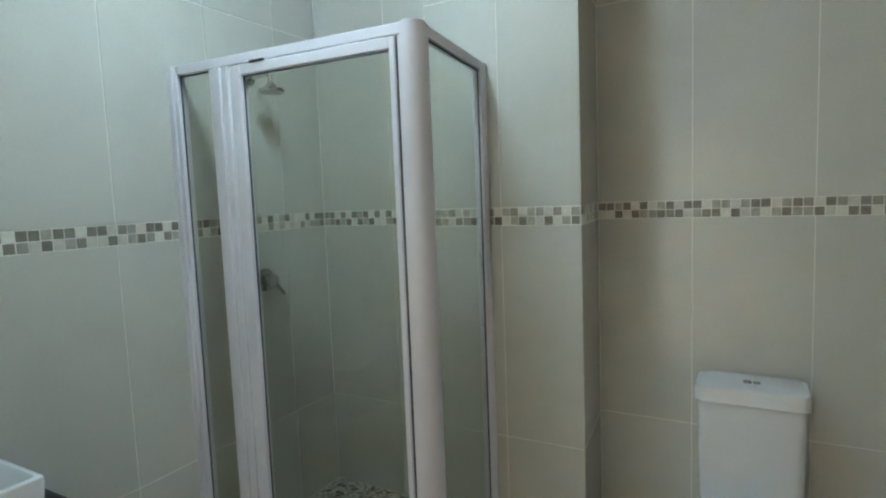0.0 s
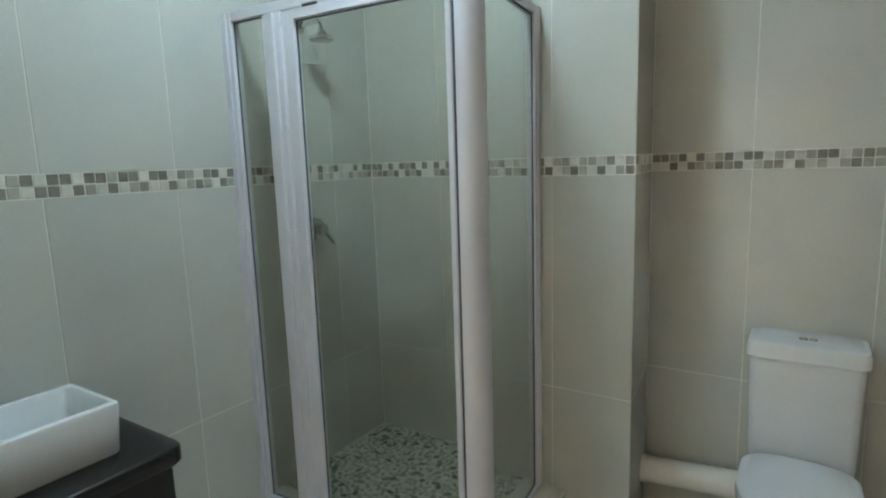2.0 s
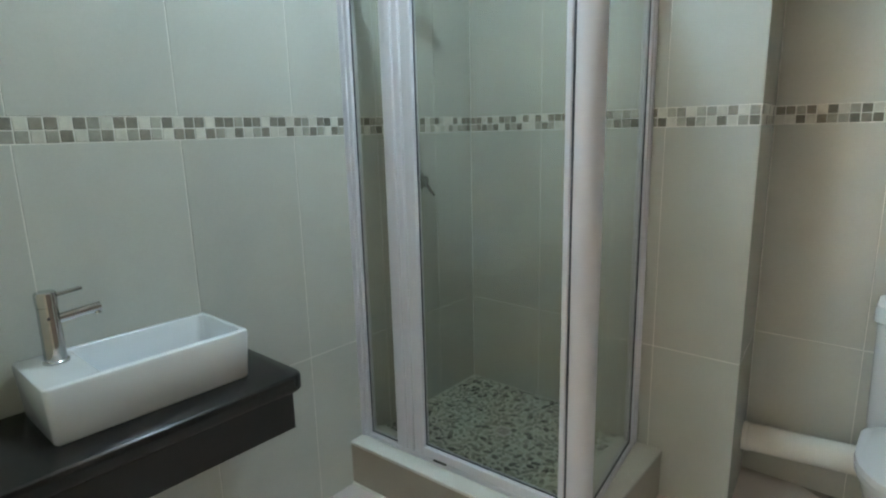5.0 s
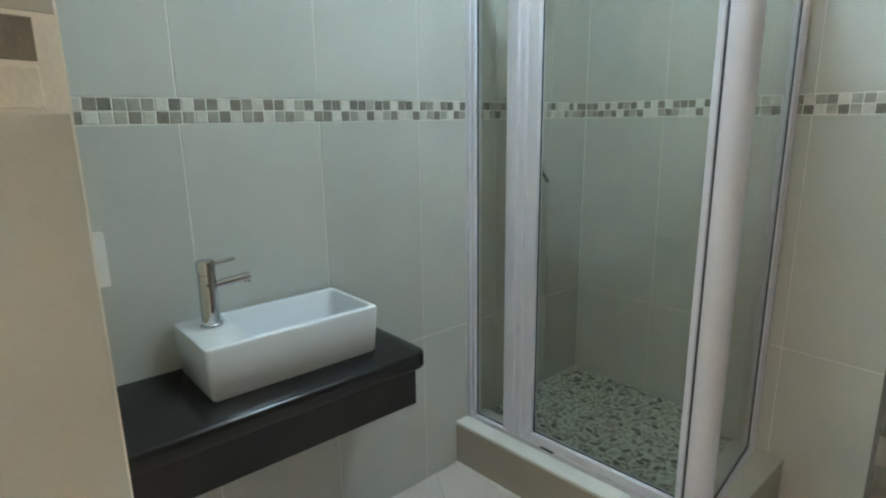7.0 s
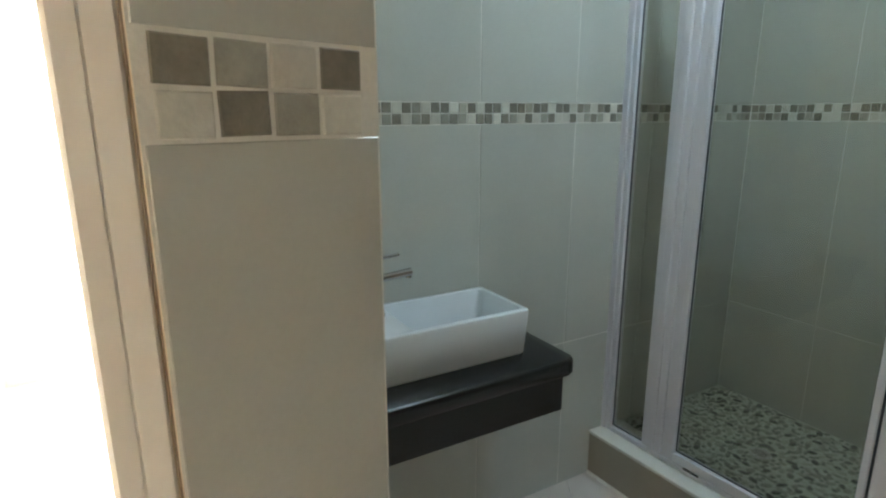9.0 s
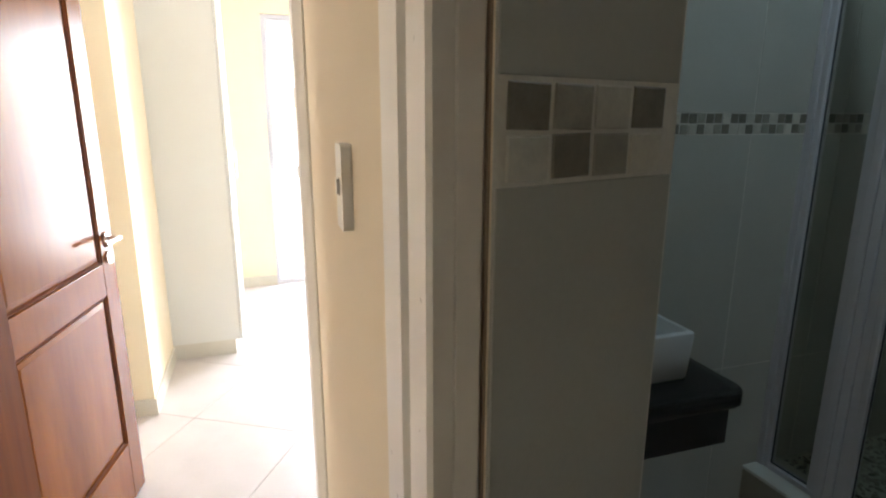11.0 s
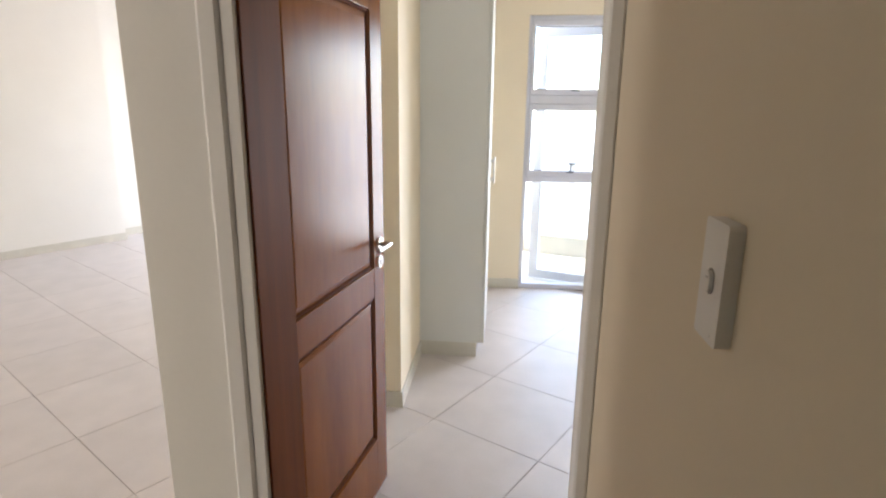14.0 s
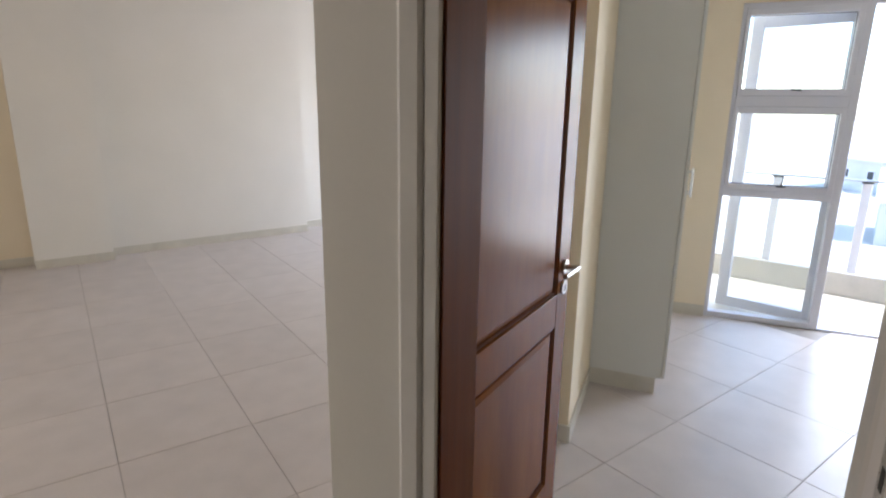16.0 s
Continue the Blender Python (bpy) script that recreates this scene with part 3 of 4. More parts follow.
def shower_curb():
    c_thing = empty("shower_curb", pose(0, 0, 0), "low tiled curb with a pale top round the shower", "curb")
    f0 = (S @ Vector((0, 0, 0))).xy
    f1 = (S @ Vector((LEN + 0.046, 0, 0))).xy
    i0 = (S @ Vector((0, 0.17, 0))).xy
    i1 = (S @ Vector((LEN - 0.12, 0.17, 0))).xy
    e0, e1 = Vector((f1.x, PY)), Vector((i1.x, PY))

    def ring(z, o=0.0):
        return [(f0.x, f0.y - o, z), (f1.x + o, f1.y - o, z), (e0.x + o, e0.y, z), (e1.x, e1.y, z), (i1.x, i1.y, z), (i0.x, i0.y, z)]
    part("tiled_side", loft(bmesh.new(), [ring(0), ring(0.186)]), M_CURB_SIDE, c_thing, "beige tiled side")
    rng = random.Random(17)
    verts, faces, steps = [], [], 60
    for k in range(steps + 1):
        along = (LEN + 0.044) * k / steps
        w = 0.005 + 0.010 * rng.random() ** 2
        for y, z in ((-0.0002, 0.010), (-w * 0.5, 0.006), (-w, 0.0006)):
            p = S @ Vector((along, y, z))
            verts.append(tuple(p))
    for k in range(steps):
        for c in (0, 1):
            faces.append((3 * k + c, 3 * k + c + 1, 3 * k + c + 4, 3 * k + c + 3))
    me = bpy.data.meshes.new("grout_bead")
    me.from_pydata(verts, [], faces)
    me.materials.append(M_GROUT)
    bead = new("grout_bead", me)
    bead.parent = c_thing
    tagged(bead, "ragged white grout along the foot")
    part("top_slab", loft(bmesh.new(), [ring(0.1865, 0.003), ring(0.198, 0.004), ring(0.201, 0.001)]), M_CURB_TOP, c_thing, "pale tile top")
    return c_thing


shower_curb()


def shower_enclosure():
    """Fixed pane, framed door, rounded corner post and return pane, all in white framing."""
    e = empty("shower_enclosure", S @ pose(0, 0, 0), "white framed glass shower enclosure with a closed door", "shower")
    z0, z1 = 0.202, 2.083
    y0, y1 = 0.065, 0.107
    h = 0.034

    def bar(name, x0, x1, za, zb, ya=y0, yb=y1, bev=0.004, label=""):
        return part(name, boxes((x0, x1, ya, yb, za, zb), bevel=bev, segments=2), M_ALU, e, label)
    P0 = LEN - 0.034
    bar("wall_channel", 0.0, 0.028, z0, z1, y0 - 0.004, y1 + 0.004)
    bar("stile", 0.0285, 0.050, z0, z1)
    bar("head_rail", 0.0505, P0, z1 - h, z1)
    bar("sill_rail", 0.0505, P0, z0, z0 + 0.022)
    # grouped uprights between pane and door
    for x0, x1, ya in ((0.206, 0.236, y0), (0.2365, 0.266, y0 - 0.010), (0.2665, 0.296, y0 - 0.004), (0.2965, 0.327, y0 + 0.004)):
        bar("upright", x0, x1, z0 + 0.0225, z1 - h - 0.0005, ya)
    # door leaf
    d0, d1 = 0.3275, P0 - 0.020
    leaf = part("door", boxes((d0, d0 + 0.022, y0 - 0.002, y1 - 0.008, z0 + 0.024, z1 - h - 0.002), (d1 - 0.020, d1, y0 - 0.002, y1 - 0.008, z0 + 0.024, z1 - h - 0.002),
                      (d0 + 0.022, d1 - 0.020, y0 - 0.002, y1 - 0.008, z1 - h - 0.036, z1 - h - 0.002), (d0 + 0.022, d1 - 0.020, y0 - 0.002, y1 - 0.008, z0 + 0.024, z0 + 0.062), bevel=0.003), M_ALU, e, "white framed glass door")
    part("glass_pane", boxes((d0 + 0.0225, d1 - 0.0205, 0.083, 0.088, z0 + 0.0625, z1 - h - 0.0365)), M_GLASS_SHOWER, leaf)
    part("gasket", boxes((d0 + 0.022, d0 + 0.026, 0.079, 0.0825, z0 + 0.062, z1 - h - 0.036), (d1 - 0.024, d1 - 0.020, 0.079, 0.0825, z0 + 0.062, z1 - h - 0.036), (d0 + 0.026, d1 - 0.024, 0.079, 0.0825, z1 - h - 0.040, z1 - h - 0.036), (d0 + 0.026, d1 - 0.024, 0.079, 0.0825, z0 + 0.062, z0 + 0.066)), M_GASKET, leaf)
    part("pivot_slot", boxes((d0 + 0.07, d0 + 0.13, y0 - 0.006, y0 + 0.004, z1 - h - 0.004, z1 - h + 0.004)), M_DARK, e)
    part("pivot_slot", boxes((d0 + 0.07, d0 + 0.13, y0 - 0.006, y0 + 0.004, z0 + 0.0195, z0 + 0.0245)), M_DARK, e)
    part("magnet_seal", boxes((d1 + 0.001, d1 + 0.007, y0 + 0.002, y1 - 0.012, z0 + 0.024, z1 - h - 0.002)), M_GASKET, e)
    bar("strike_upright", d1 + 0.0075, P0 - 0.0005, z0, z1 - h - 0.0005)
    # fixed pane
    part("glass_pane", boxes((0.0505, 0.2055, 0.083, 0.088, z0 + 0.0225, z1 - h - 0.0005)), M_GLASS_SHOWER, e)
    part("gasket", boxes((0.0505, 0.0545, 0.079, 0.0825, z0 + 0.0225, z1 - h), (0.2015, 0.2055, 0.079, 0.0825, z0 + 0.0225, z1 - h), (0.0545, 0.2015, 0.079, 0.0825, z0 + 0.0225, z0 + 0.0265), (0.0545, 0.2015, 0.079, 0.0825, z1 - h - 0.0045, z1 - h - 0.0005)), M_GASKET, e)
    # rounded corner post
    r = 0.054
    arc = [(P0 + r * math.sin(radians(a)), y0 + r - r * math.cos(radians(a)) - 0.004) for a in range(0, 91, 9)]
    post = arc + [(P0 + r, y1 + 0.025), (P0 + 0.026, y1 + 0.025), (P0 + 0.026, y1), (P0, y1)]
    bm = extrude_profile(post, z0, z1 + 0.004)
    bmesh.ops.bevel(bm, geom=[ed for ed in bm.edges if all(v.co.z > z1 for v in ed.verts)], offset=0.005, segments=2, affect="EDGES")
    part("corner_post", bm, M_ALU, e, smooth=True)
    # return pane: turned back to run square to the pier
    back = pose(P0 + r - 0.004, y1 + 0.0255, 0, 0, 0, 96.8 - SHOWER_TURN)
    run = (PY - (S @ Vector((P0 + r, y1 + 0.0255, 0))).y) / 1.0 - 0.004

    def rbox(name, a, b, za, zb, mat, ya=0.0, yb=0.036, bev=0.003):
        bm2 = boxes((a, b, ya, yb, za, zb), bevel=bev)
        bm2.transform(back)
        return part(name, bm2, mat, e)
    rbox("side_head_rail", 0, run - 0.0505, z1 - h, z1, M_ALU)
    rbox("side_sill_rail", 0, run - 0.0505, z0, z0 + 0.022, M_ALU)
    rbox("side_stile", run - 0.050, run - 0.0265, z0, z1, M_ALU)
    rbox("side_wall_channel", run - 0.026, run, z0, z1, M_ALU, -0.004, 0.040)
    rbox("side_glass_pane", 0.0005, run - 0.0508, z0 + 0.0225, z1 - h - 0.0005, M_GLASS_SHOWER, 0.015, 0.020, 0)
    rbox("side_gasket", run - 0.0545, run - 0.0508, z0 + 0.0225, z1 - h - 0.0005, M_GASKET, 0.010, 0.0145, 0)
    rbox("side_gasket", 0.0, run - 0.055, z1 - h - 0.0045, z1 - h - 0.0005, M_GASKET, 0.010, 0.0145, 0)
    rbox("side_gasket", 0.0, run - 0.055, z0 + 0.0225, z0 + 0.0265, M_GASKET, 0.010, 0.0145, 0)
    return e


shower_enclosure()


def shower_head():
    s = empty("wall_shower", pose(WX, 1.835, 2.105), "chrome shower head on a bent wall arm", "shower")
    bm = rod(bmesh.new(), (0, 0, 0), (0.006, 0, 0), 0.026, seg=20)
    part("flange", bm, M_CHROME, s, smooth=True)
    bm = rod(bmesh.new(), (0.004, 0, 0), (0.105, 0, 0.006), 0.0085, seg=14)
    rod(bm, (0.098, 0, 0.008), (0.118, 0, -0.008), 0.0085, seg=14)
    rod(bm, (0.116, 0, -0.004), (0.120, 0, -0.036), 0.0085, seg=14)
    part("arm", bm, M_CHROME, s, smooth=True)
    ring = [(-0.030, 0.011), (-0.040, 0.020), (-0.050, 0.024), (-0.056, 0.046), (-0.066, 0.052), (-0.071, 0.050)]
    bm = loft(bmesh.new(), [[(0.121 + r * math.cos(a), r * math.sin(a), z) for a in [2 * math.pi * i / 28 for i in range(28)]] for z, r in ring])
    part("rose", bm, M_CHROME, s, smooth=True)
    part("nozzle_plate", rod(bmesh.new(), (0.121, 0, -0.0712), (0.121, 0, -0.0735), 0.045, seg=28), M_STEEL, s, "grey nozzle plate", True)
    return s


def shower_valve():
    s = empty("shower_valve", pose(WX, 1.850, 1.262), "chrome shower mixer with a lever on the tiles", "tap")
    part("plate", rod(bmesh.new(), (0, 0, 0), (0.010, 0, 0), 0.050, 0.046, seg=28), M_CHROME, s, smooth=True)
    part("body", rod(bmesh.new(), (0.010, 0, 0), (0.055, 0, 0), 0.026, 0.024, seg=24), M_CHROME, s, smooth=True)
    part("lever", rod(bmesh.new(), (0.046, 0.006, -0.006), (0.066, 0.042, -0.066), 0.010, 0.007, seg=12), M_CHROME, s, smooth=True)
    return s


shower_head()
shower_valve()

shower_tray = structure("floor_shower", boxes((WX, -0.9, 1.55, BY + 0.003, 0.0, 0.192)), M_PEBBLE_BED, "shower floor of grey pebbles set in grout")


def pebble_meshes():
    out = []
    rng = random.Random(5)
    for k in range(6):
        bm = bmesh.new()
        n = 8
        shape = [1 + rng.uniform(-0.14, 0.14) for _ in range(n)]
        rings = []
        for z, r in ((0.0, 1.0), (0.45, 0.90), (0.85, 0.55)):
            rings.append([(r * shape[i] * math.cos(2 * math.pi * i / n), r * shape[i] * math.sin(2 * math.pi * i / n), z) for i in range(n)])
        loft(bm, rings, False, True)
        bmesh.ops.recalc_face_normals(bm, faces=bm.faces)
        me = bpy.data.meshes.new("pebble")
        bm.to_mesh(me)
        bm.free()
        me.materials.append(M_PEBBLE_DARK if k < 2 else M_PEBBLE)
        for p in me.polygons:
            p.use_smooth = True
        out.append(me)
    return out


def scatter_pebbles():
    meshes = pebble_meshes()
    rng = random.Random(11)
    placed = []
    tries = 0
    while len(placed) < 298 and tries < 30000:
        tries += 1
        x, y = rng.uniform(WX + 0.02, -0.98), rng.uniform(1.60, BY - 0.012)
        a, b = rng.uniform(0.015, 0.023), rng.uniform(0.0095, 0.014)
        if (x + 1.38) ** 2 + (y - 1.86) ** 2 < 0.045 ** 2:
            continue
        if any((x - px) ** 2 + (y - py) ** 2 < (0.78 * (a + pa) * 0.5 + 0.78 * (b + pb) * 0.5) ** 2 for px, py, pa, pb in placed):
            continue
        placed.append((x, y, a, b))
        ob = new("pebble", rng.choice(meshes))
        ob.parent = shower_tray
        ob.matrix_basis = pose(x, y, 0.1915, 0, 0, rng.uniform(0, 180)) @ Matrix.Diagonal((a, b, rng.uniform(0.004, 0.007), 1))
    return placed


drain = empty("floor_drain", pose(-1.38, 1.86, 0.192), "round grey drain grate in the pebble floor", "drain")
part("rim", rod(bmesh.new(), (0, 0, 0), (0, 0, 0.004), 0.040, seg=24), M_STEEL, drain, smooth=True)
part("grate", boxes(*[(-0.026, 0.026, y - 0.002, y + 0.002, 0.004, 0.0055) for y in (-0.018, -0.009, 0.0, 0.009, 0.018)]), M_SHADOW_GAP, drain)


def fill_pebbles(placed):
    """The small stones set between the larger ones, joined."""
    rng = random.Random(23)
    verts, faces, done = [], [], list(placed)
    tries = 0
    while len(done) < len(placed) + 420 and tries < 26000:
        tries += 1
        x, y = rng.uniform(WX + 0.012, -0.98), rng.uniform(1.56, BY - 0.008)
        a, b = rng.uniform(0.009, 0.014), rng.uniform(0.006, 0.009)
        if any((x - px) ** 2 + (y - py) ** 2 < (0.42 * (a + b + pa + pb)) ** 2 for px, py, pa, pb in done) or (x + 1.38) ** 2 + (y - 1.86) ** 2 < 0.048 ** 2:
            continue
        done.append((x, y, a, b))
        t, h, n = rng.uniform(0, math.pi), rng.uniform(0.0025, 0.0045), 7
        k = len(verts)
        for z, f in ((0.0, 1.0), (0.7, 0.8)):
            for c in range(n):
                q = 2 * math.pi * c / n
                u, v = a * f * math.cos(q), b * f * math.sin(q)
                verts.append((x + u * math.cos(t) - v * math.sin(t), y + u * math.sin(t) + v * math.cos(t), 0.1915 + z * h))
        faces.extend((k + c, k + (c + 1) % n, k + n + (c + 1) % n, k + n + c) for c in range(n))
        faces.append(tuple(range(k + n, k + 2 * n)))
    me = bpy.data.meshes.new("small_pebbles")
    me.from_pydata(verts, [], faces)
    me.materials.append(M_PEBBLE_SMALL)
    ob = new("small_pebbles", me)
    ob.parent = shower_tray
    return tagged(ob, "small grey pebbles filling the gaps in the grout", kind="stuff")


# ---- toilet and pipe ----
def toilet():
    t = empty("toilet", pose(-0.006, TY, 0) @ Matrix.Diagonal((1, 1, 0.976, 1)), "white close-coupled ceramic toilet against the tiled wall", "toilet")
    part("cistern", loft(bmesh.new(), [rounded_rect(-0.176 + d, 0.176 - d, -0.195 + d, -0.012, z, 0.03, 6) for z, d in ((0.40, 0.016), (0.44, 0.008), (0.820, 0.0))]), M_CERAMIC, t, smooth=True)
    lid = part("cistern_lid", loft(bmesh.new(), [rounded_rect(-0.186 + d, 0.186 - d, -0.207 + d, -0.006, z, 0.034, 6) for z, d in ((0.8205, 0.006), (0.827, 0.0), (0.870, 0.0), (0.881, 0.005), (0.884, 0.018))]), M_CERAMIC, t, smooth=True)
    bm = rod(bmesh.new(), (-0.011, -0.105, 0.8835), (-0.011, -0.105, 0.889), 0.015, 0.014, seg=20)
    part("flush_button", bm, M_CHROME, lid, "chrome half flush button", True)
    bm = rod(bmesh.new(), (0.020, -0.105, 0.8835), (0.020, -0.105, 0.888), 0.013, 0.012, seg=20)
    part("flush_button", bm, M_CHROME, lid, "chrome full flush button", True)

    def oval(z, hw, y_back, y_front, flat=0.6):
        pts = []
        for i in range(28):
            a = 2 * math.pi * i / 28
            cy, ry = (y_back + y_front) / 2, (y_back - y_front) / 2
            c, s_ = math.cos(a), math.sin(a)
            w = hw * (abs(c) ** (0.75 if s_ > 0 else 1.0)) * (1 if c > 0 else -1)
            pts.append((w, cy + ry * (abs(s_) ** (flat if s_ > 0 else 1.0)) * (1 if s_ > 0 else -1), z))
        return pts
    part("bowl", loft(bmesh.new(), [oval(0.0, 0.115, -0.03, -0.50), oval(0.03, 0.11, -0.03, -0.49), oval(0.16, 0.115, -0.03, -0.50), oval(0.30, 0.160, -0.02, -0.60), oval(0.37, 0.172, -0.014, -0.635), oval(0.408, 0.172, -0.014, -0.64)]), M_CERAMIC, t, smooth=True)
    part("seat", loft(bmesh.new(), [oval(0.4085, 0.178, -0.199, -0.645, 0.3), oval(0.430, 0.180, -0.198, -0.647, 0.3)]), M_CERAMIC, t, smooth=True)
    part("seat_lid", loft(bmesh.new(), [oval(0.4305, 0.180, -0.198, -0.647, 0.3), oval(0.452, 0.178, -0.198, -0.645, 0.3), oval(0.460, 0.164, -0.206, -0.625, 0.3)]), M_CERAMIC, t, smooth=True)
    for x in (-0.075, 0.075):
        part("seat_hinge", rod(bmesh.new(), (x - 0.016, -0.204, 0.447), (x + 0.016, -0.204, 0.447), 0.009, seg=12), M_CHROME, t, smooth=True)
    return t


toilet()
pipe = empty("soil_pipe", pose(0, 0, 0), "white plastic soil pipe running from pier to toilet", "pipe")
part("tube", rod(bmesh.new(), (-0.572, 2.455, 0.196), (-0.130, 2.455, 0.232), 0.055, seg=28), M_PVC, pipe, smooth=True)
part("collar", rod(bmesh.new(), (-0.574, 2.455, 0.196), (-0.545, 2.455, 0.1984), 0.059, seg=28), M_PVC, pipe, smooth=True)


def ceiling_light(x, y, glowing, label):
    c = empty("ceiling_light", pose(x, y, CEIL), label, "ceiling light", "bathroom ceiling lights")
    part("base", rod(bmesh.new(), (0, 0, -0.025), (0, 0, 0), 0.15, seg=32), M_PLASTIC, c, smooth=True)
    part("diffuser", rod(bmesh.new(), (0, 0, -0.075), (0, 0, -0.0255), 0.10, 0.145, seg=32), glowing, c, smooth=True)


ceiling_light(-1.00, 1.18, M_LAMP_COOL, "round ceiling light with a cool white glow")
ceiling_light(0.10, 1.15, M_LAMP_WARM, "round ceiling light with a warm dim glow")


# ---- bedroom ----
def wardrobe():
    w = empty("wardrobe", pose(0, 0, 0), "tall white built-in wardrobe with closed doors", "wardrobe")
    x0, x1 = -4.040, -4.640
    y0, y1 = -0.931, -0.527
    part("carcass", boxes((x1, x0, y0, y1, 0.100, 2.66), bevel=0.0015), M_MELAMINE, w)
    part("plinth", boxes((x1, x0 - 0.001, y0, y1 - 0.030, 0.001, 0.0995)), M_SKIRT, w, "plinth faced with cut beige tile")
    mid = (x0 + x1) / 2
    for a, b, hx in ((mid + 0.002, x0, mid + 0.055), (x1, mid - 0.002, mid - 0.055)):
        d = part("door", boxes((a, b, y1 + 0.002, y1 + 0.020, 0.103, 2.655), bevel=0.0015), M_MELAMINE, w)
        yy = y1 + 0.020
        bm = rod(bmesh.new(), (hx, yy + 0.028, 1.125), (hx, yy + 0.028, 1.285), 0.0055, seg=10)
        for z in (1.145, 1.265):
            rod(bm, (hx, yy, z), (hx, yy + 0.028, z), 0.0045, seg=8)
        part("handle", bm, M_STEEL, d, "slim steel bar handle", True)
    return w


wardrobe()

GX = -5.600


def window_panel():
    """Fixed side light: two top-hung sashes over a fixed pane, in a white aluminium frame."""
    w = empty("window_1", pose(0, 0, 0), "white aluminium window with three stacked panes", "window", kind="structure")
    a, b = GX - 0.075, GX + 0.004
    y0, y1 = -0.245, 0.545
    part("frame", boxes((a, b, y0, y0 + 0.030, 0, 2.352), (a, b, y1 - 0.055, y1, 0, 2.352), (a, b, y0 + 0.030, y1 - 0.055, 2.314, 2.352), (a, b, y0 + 0.030, y1 - 0.055, 0.0, 0.045),
                        (a, b, y0 + 0.030, y1 - 0.055, 1.643, 1.719), (a, b, y0 + 0.030, y1 - 0.055, 0.980, 1.032), bevel=0.003), M_ALU, w)
    for z0, z1, name in ((1.7195, 2.3135, "top"), (1.0325, 1.6425, "middle")):
        ya, yb = y0 + 0.0305, y1 - 0.0555
        s = part("sash", boxes((a + 0.006, b + 0.010, ya, ya + 0.026, z0, z1), (a + 0.006, b + 0.010, yb - 0.034, yb, z0, z1), (a + 0.006, b + 0.010, ya + 0.026, yb - 0.034, z0, z0 + 0.045), (a + 0.006, b + 0.010, ya + 0.026, yb - 0.034, z1 - 0.045, z1), bevel=0.003), M_ALU, w)
        p = part("pane", boxes((GX - 0.034, GX - 0.029, ya + 0.0265, yb - 0.0345, z0 + 0.0455, z1 - 0.0455)), M_GLASS, s)
        p.visible_shadow = False
        g0, g1 = ya + 0.026, yb - 0.034
        part("gasket", boxes((GX - 0.028, GX - 0.022, g0, g1, z0 + 0.045, z0 + 0.049), (GX - 0.028, GX - 0.022, g0, g1, z1 - 0.049, z1 - 0.045), (GX - 0.028, GX - 0.022, g1 - 0.004, g1, z0 + 0.049, z1 - 0.049), (GX - 0.028, GX - 0.022, g0, g0 + 0.004, z0 + 0.049, z1 - 0.049)), M_GASKET, s)
        ym = (ya + yb) / 2 + 0.02
        bm = boxes((b + 0.010, b + 0.022, ym - 0.032, ym + 0.032, z0 + 0.034, z0 + 0.046), bevel=0.003)
        if name == "middle":
            rod(bm, (b + 0.018, ym, z0 + 0.044), (b + 0.030, ym + 0.008, z0 + 0.118), 0.0042, 0.0036, seg=10)
        else:
            rod(bm, (b + 0.018, ym - 0.005, z0 + 0.040), (b + 0.050, ym + 0.030, z0 + 0.034), 0.006, 0.005, seg=10)
        part("catch", bm, M_DARK, s, "black window catch")
    p = part("pane", boxes((GX - 0.034, GX - 0.029, y0 + 0.0305, y1 - 0.0555, 0.0455, 0.9795)), M_GLASS, w)
    p.visible_shadow = False
    return w


window_panel()


def balcony_door():
    """The glazed leaf, folded back outside against the side light."""
    d = empty("balcony_door", pose(GX - 0.078, 0.535, 0.02, 0, 0, 250), "open white framed glass balcony door folded back outside", "door")
    w, h, f = 0.715, 2.28, 0.085
    part("stile", boxes((0, f, -0.02, 0.02, 0, h), bevel=0.003), M_ALU, d)
    part("stile", boxes((w - f, w, -0.02, 0.02, 0, h), bevel=0.003), M_ALU, d)
    part("rail", boxes((f, w - f, -0.02, 0.02, 0, f), bevel=0.003), M_ALU, d)
    part("rail", boxes((f, w - f, -0.02, 0.02, h - f, h), bevel=0.003), M_ALU, d)
    p = part("pane", boxes((f, w - f, -0.003, 0.003, f, h - f)), M_GLASS, d)
    p.visible_shadow = False
    return d


balcony_door()
door_3 = empty("door_3", pose(0, 0, 0), "white aluminium frame of the balcony doorway", "door frame", kind="structure")
part("frame", boxes((GX - 0.075, GX + 0.004, 1.705, 1.75, 0, 2.352), (GX - 0.075, GX + 0.004, 0.546, 1.705, 2.312, 2.352), bevel=0.003), M_ALU, door_3)
part("threshold", boxes((GX - 0.075, GX + 0.004, 0.546, 1.705, 0.0005, 0.015)), M_ALU, door_3)

# ---- balcony and the town beyond ----
structure("balcony_floor", boxes((-9.0, -5.676, -0.9, 3.4, -0.2, 0.003)), M_BALCONY, "beige tiled balcony floor")
K = pose(-6.76, 0.55, 0.003, 0, 0, 72)


def balcony_kerb():
    bm = boxes((-2.2, 2.6, 0.0, 0.16, 0, 0.215), bevel=0.006)
    bm.transform(K)
    structure("kerb_balcony", bm, M_KERB, "low plastered balcony kerb")


balcony_kerb()


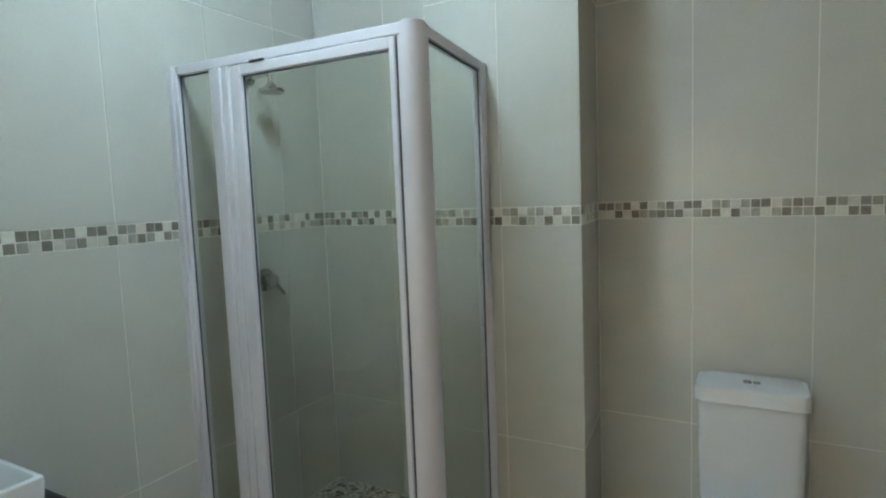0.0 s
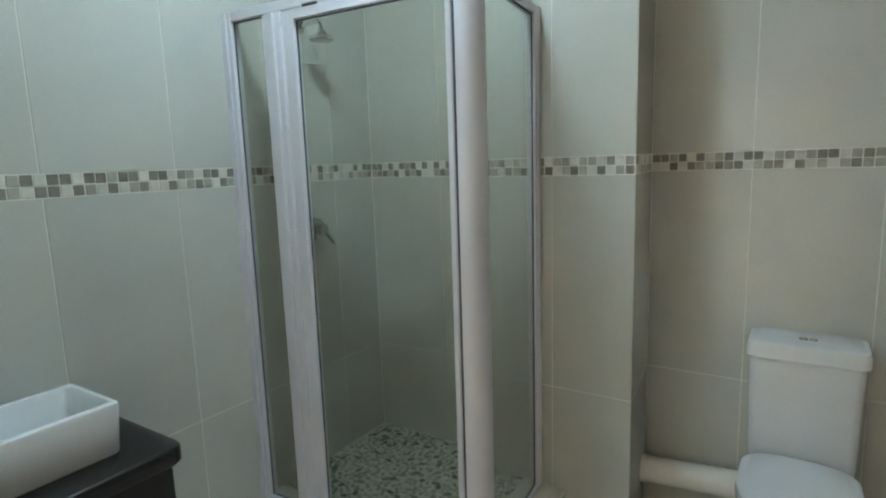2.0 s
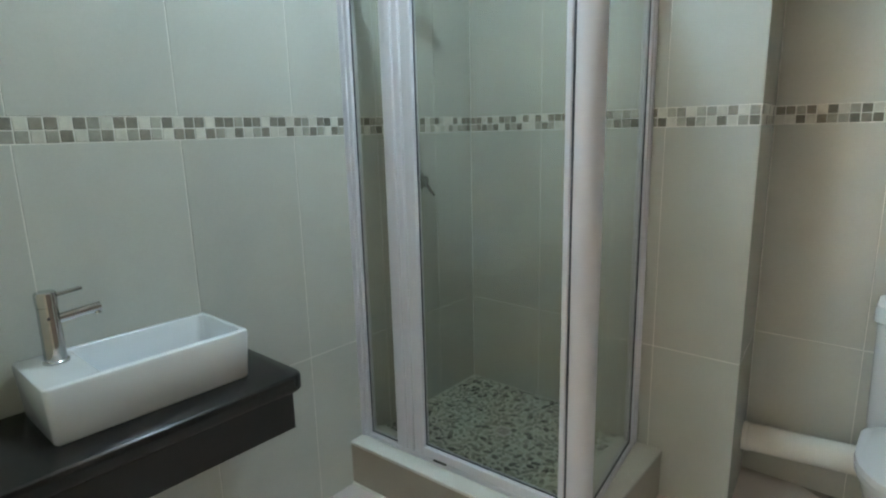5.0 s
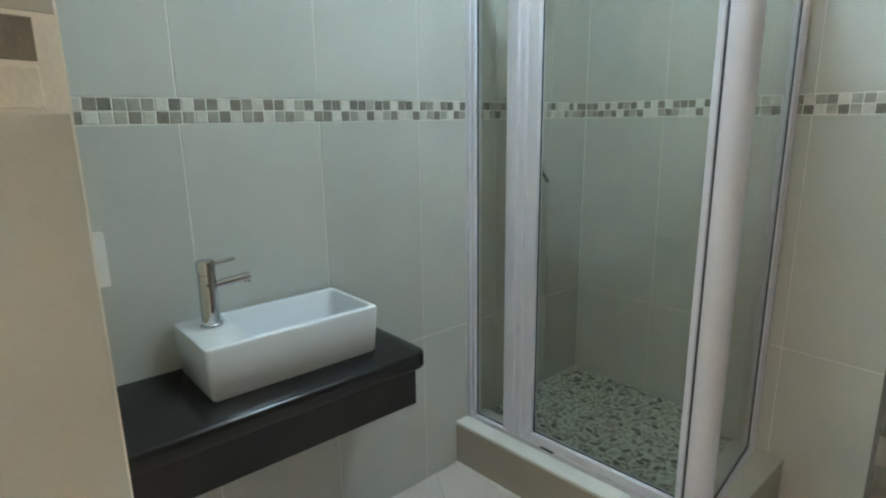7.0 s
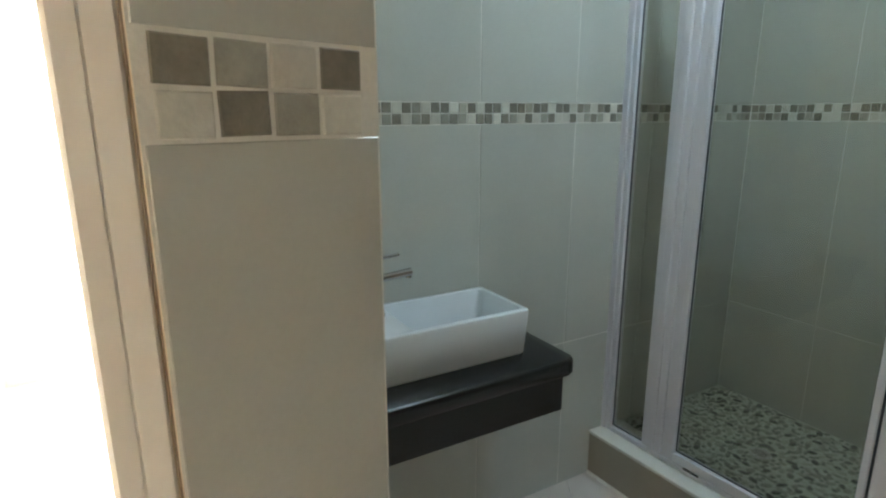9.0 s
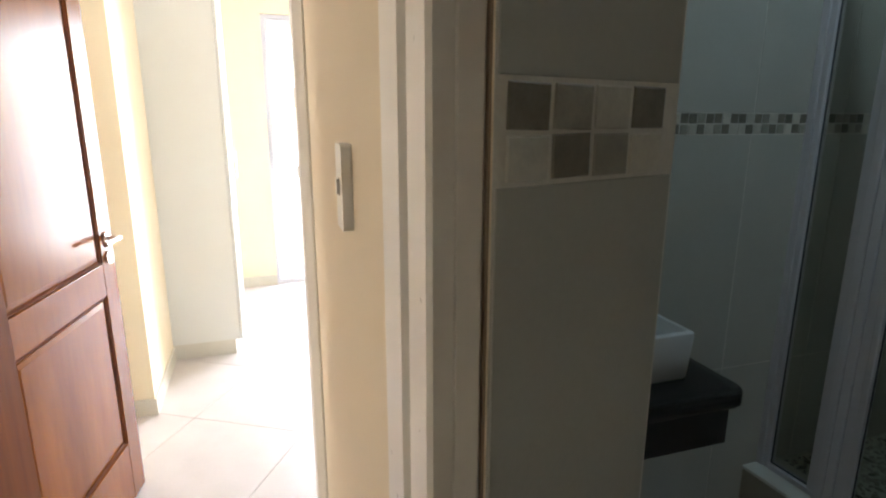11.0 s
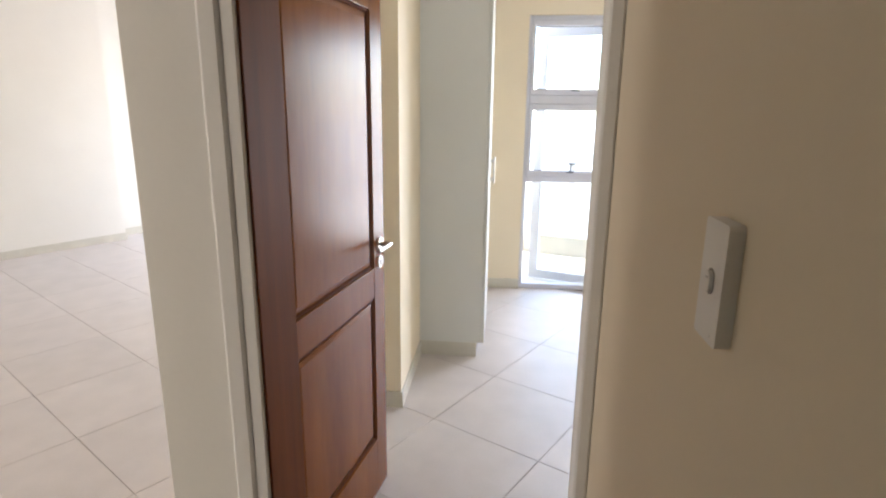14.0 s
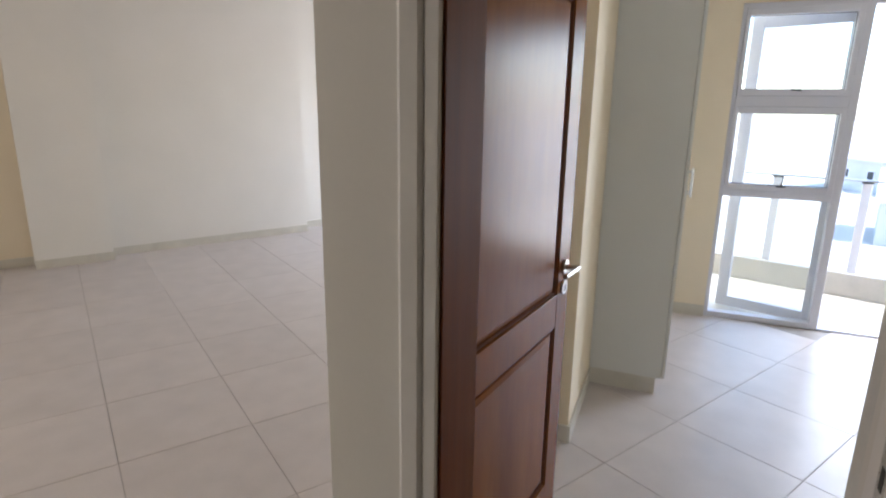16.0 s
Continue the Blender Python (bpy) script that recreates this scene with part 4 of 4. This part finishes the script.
def balustrade():
    b = empty("balustrade", K @ pose(0, 0.06, 0.215), "balcony balustrade of glass panes between white posts", "railing")
    xs = (-1.61, -0.93, -0.25, 0.43, 1.11, 1.79, 2.47)
    for x in xs:
        p = part("post", boxes((x - 0.035, x + 0.035, 0, 0.05, 0, 0.80), bevel=0.004), M_ALU, b)
        part("cap", boxes((x - 0.045, x + 0.045, -0.01, 0.06, 0.80, 0.812), bevel=0.003), M_DARK, p, "dark post cap")
    for x0, x1 in zip(xs, xs[1:]):
        g = part("glass_pane", boxes((x0 + 0.04, x1 - 0.04, 0.02, 0.03, 0.03, 0.785)), M_GLASS, b)
        g.visible_shadow = False
    part("top_rail", boxes((xs[0], xs[-1], 0.010, 0.040, 0.812, 0.828), bevel=0.003), M_STEEL, b, "slim metal top rail")
    return b


balustrade()


def far_ground():
    bm = bmesh.new()
    for z0, r in ((-9.0, 1500.0),):
        vs = [bm.verts.new((r * math.cos(2 * math.pi * i / 48), r * math.sin(2 * math.pi * i / 48), z0)) for i in range(48)]
        bm.faces.new(vs)
    structure("ground", bm, M_GROUND, "land far below the balcony, haze put into its pale colour")


far_ground()


def house(m, w, d, h, rise):
    e = empty("house", m, "pale plastered house with a pitched grey roof", "house", "houses below the balcony")
    part("wall", boxes((-w / 2, w / 2, -d / 2, d / 2, 0, h)), M_HOUSE, e)
    o = 0.4
    bm = bmesh.new()
    prof = [(-d / 2 - o, h - 0.1), (0, h + rise), (d / 2 + o, h - 0.1), (d / 2 + o, h + 0.1), (0, h + rise + 0.2), (-d / 2 - o, h + 0.1)]
    loft(bm, [[(x, y, z) for y, z in prof] for x in (-w / 2 - o, w / 2 + o)])
    part("roof", bm, M_ROOF, e)
    for s in (-1, 1):
        for k in (-0.3, 0.0, 0.3):
            win = part("window", boxes((k * w - 0.6, k * w + 0.6, min(s * d / 2, s * (d / 2 + 0.05)), max(s * d / 2, s * (d / 2 + 0.05)), h * 0.4, h * 0.4 + 1.3)), M_ALU, e)
            part("pane", boxes((k * w - 0.5, k * w + 0.5, min(s * (d / 2 + 0.03), s * (d / 2 + 0.06)), max(s * (d / 2 + 0.03), s * (d / 2 + 0.06)), h * 0.4 + 0.1, h * 0.4 + 1.2)), M_DARK, win)
    return e


rng = random.Random(3)
for x, y, w, d, turn in ((-40, 15, 12, 9, 75), (-43, 24, 12, 9, 55), (-65, 19, 14, 9, 30), (-64, 28, 16, 10, 15)):
    house(pose(x * 1.5, y * 1.5, -9, 0, 0, turn), w, d, rng.uniform(3.2, 5.2), rng.uniform(1.8, 2.6))

REVEAL = (JAMB_B - JAMB_A).normalized()
OUT = Vector((REVEAL.y, -REVEAL.x))
part("grout_bed", extrude_profile([tuple(p) for p in (JAMB_A + REVEAL * 0.0005, JAMB_A + REVEAL * 0.0005 + OUT * 0.0006, JAMB_B + OUT * 0.0006 - REVEAL * 0.0005, JAMB_B - REVEAL * 0.0005)], 0, 2.06), M_GROUT, wall_bath_south, "pale grout bed under the jamb tiles")

# ---- wall tiles, mosaic, floor tiles, pebbles ----
tile_wall(wall_bath_west, (WX - BARE, 0, 0), 90, [SI, 0.40, 0.821, 1.226, 1.628, 1.985, BY], pattern=(0.1476, "dllmdldmmlmdlmdlmdmlddldmldlmdlldlmdmldm", "lddmmmldlddldmlddlmdlddlddmddlddldmlddld"), pitch=0.0328, seed=2)
tile_wall(wall_bath_north, (0, TY + BARE, 0), 0, [-0.580, -0.215, 0.191, 0.597, 0.998], pattern=(-0.580, "lldldmmdddlmddldlmlmdmmdllddld", "ddmdldlmdlddlmmlmddlmdmldmlmmm"), pitch=0.0333, seed=4)
tile_wall(wall_shower_back, (0, BY + BARE, 0), 0, [WX, -1.44, -1.157], seed=5)
tile_wall(wall_pier, (0, PY + BARE, 0), 0, [-1.157, -0.85, -0.541], pattern=(-0.880, "dlmdmldlmd", "lmmlmmldlm"), pitch=0.0335, seed=6)
tile_wall(wall_pier, (-0.541 - BARE, PY, 0), 95.4, [0.001, 0.414], seed=7)
tile_wall(wall_bath_south, (JAMB_A.x, JAMB_A.y, 0), math.degrees(math.atan2(REVEAL.y, REVEAL.x)), [0.001, (JAMB_B - JAMB_A).length - 0.001], pattern=(0.0095, "ldml", "dmld"), pitch=0.0405, seed=8, lift=0.0135)

TILE, ANGLE = 0.613, 59.6
ANCHOR = Vector((-3.774, -0.428))


def lay_floor(anchor, angle, du, dv, level, inside):
    a = radians(angle)
    v, u = Vector((math.cos(a), math.sin(a))), Vector((-math.sin(a), math.cos(a)))
    me = tile_mesh("floor_tile", dv - 0.0032, du - 0.0032, 0.006, 0.0008, M_FLOOR_TILE)
    for i in range(-16, 17):
        for j in range(-16, 17):
            c = anchor + u * ((i + 0.5) * du) + v * ((j + 0.5) * dv)
            if inside(c.x, c.y):
                piece(me, floor, pose(c.x, c.y, level, 0, 0, angle) @ pose(0, 0, 0, -90, 0, 0))


lay_floor(ANCHOR, ANGLE, TILE, TILE, -0.0058, lambda x, y: -5.75 < x < 1.9 and (-0.95 < y < 2.5 or (x < -1.6 and -1.45 < y <= -0.95)) and not (x > 1.0 and y > 0.0) and not (x < -1.9 and y > 2.1))
lay_floor(Vector((-2.849, -2.459)), 56.9, 0.603, 0.645, -0.0050, lambda x, y: -8.2 < x < 1.9 and -6.9 < y < -1.35)
fill_pebbles(scatter_pebbles())
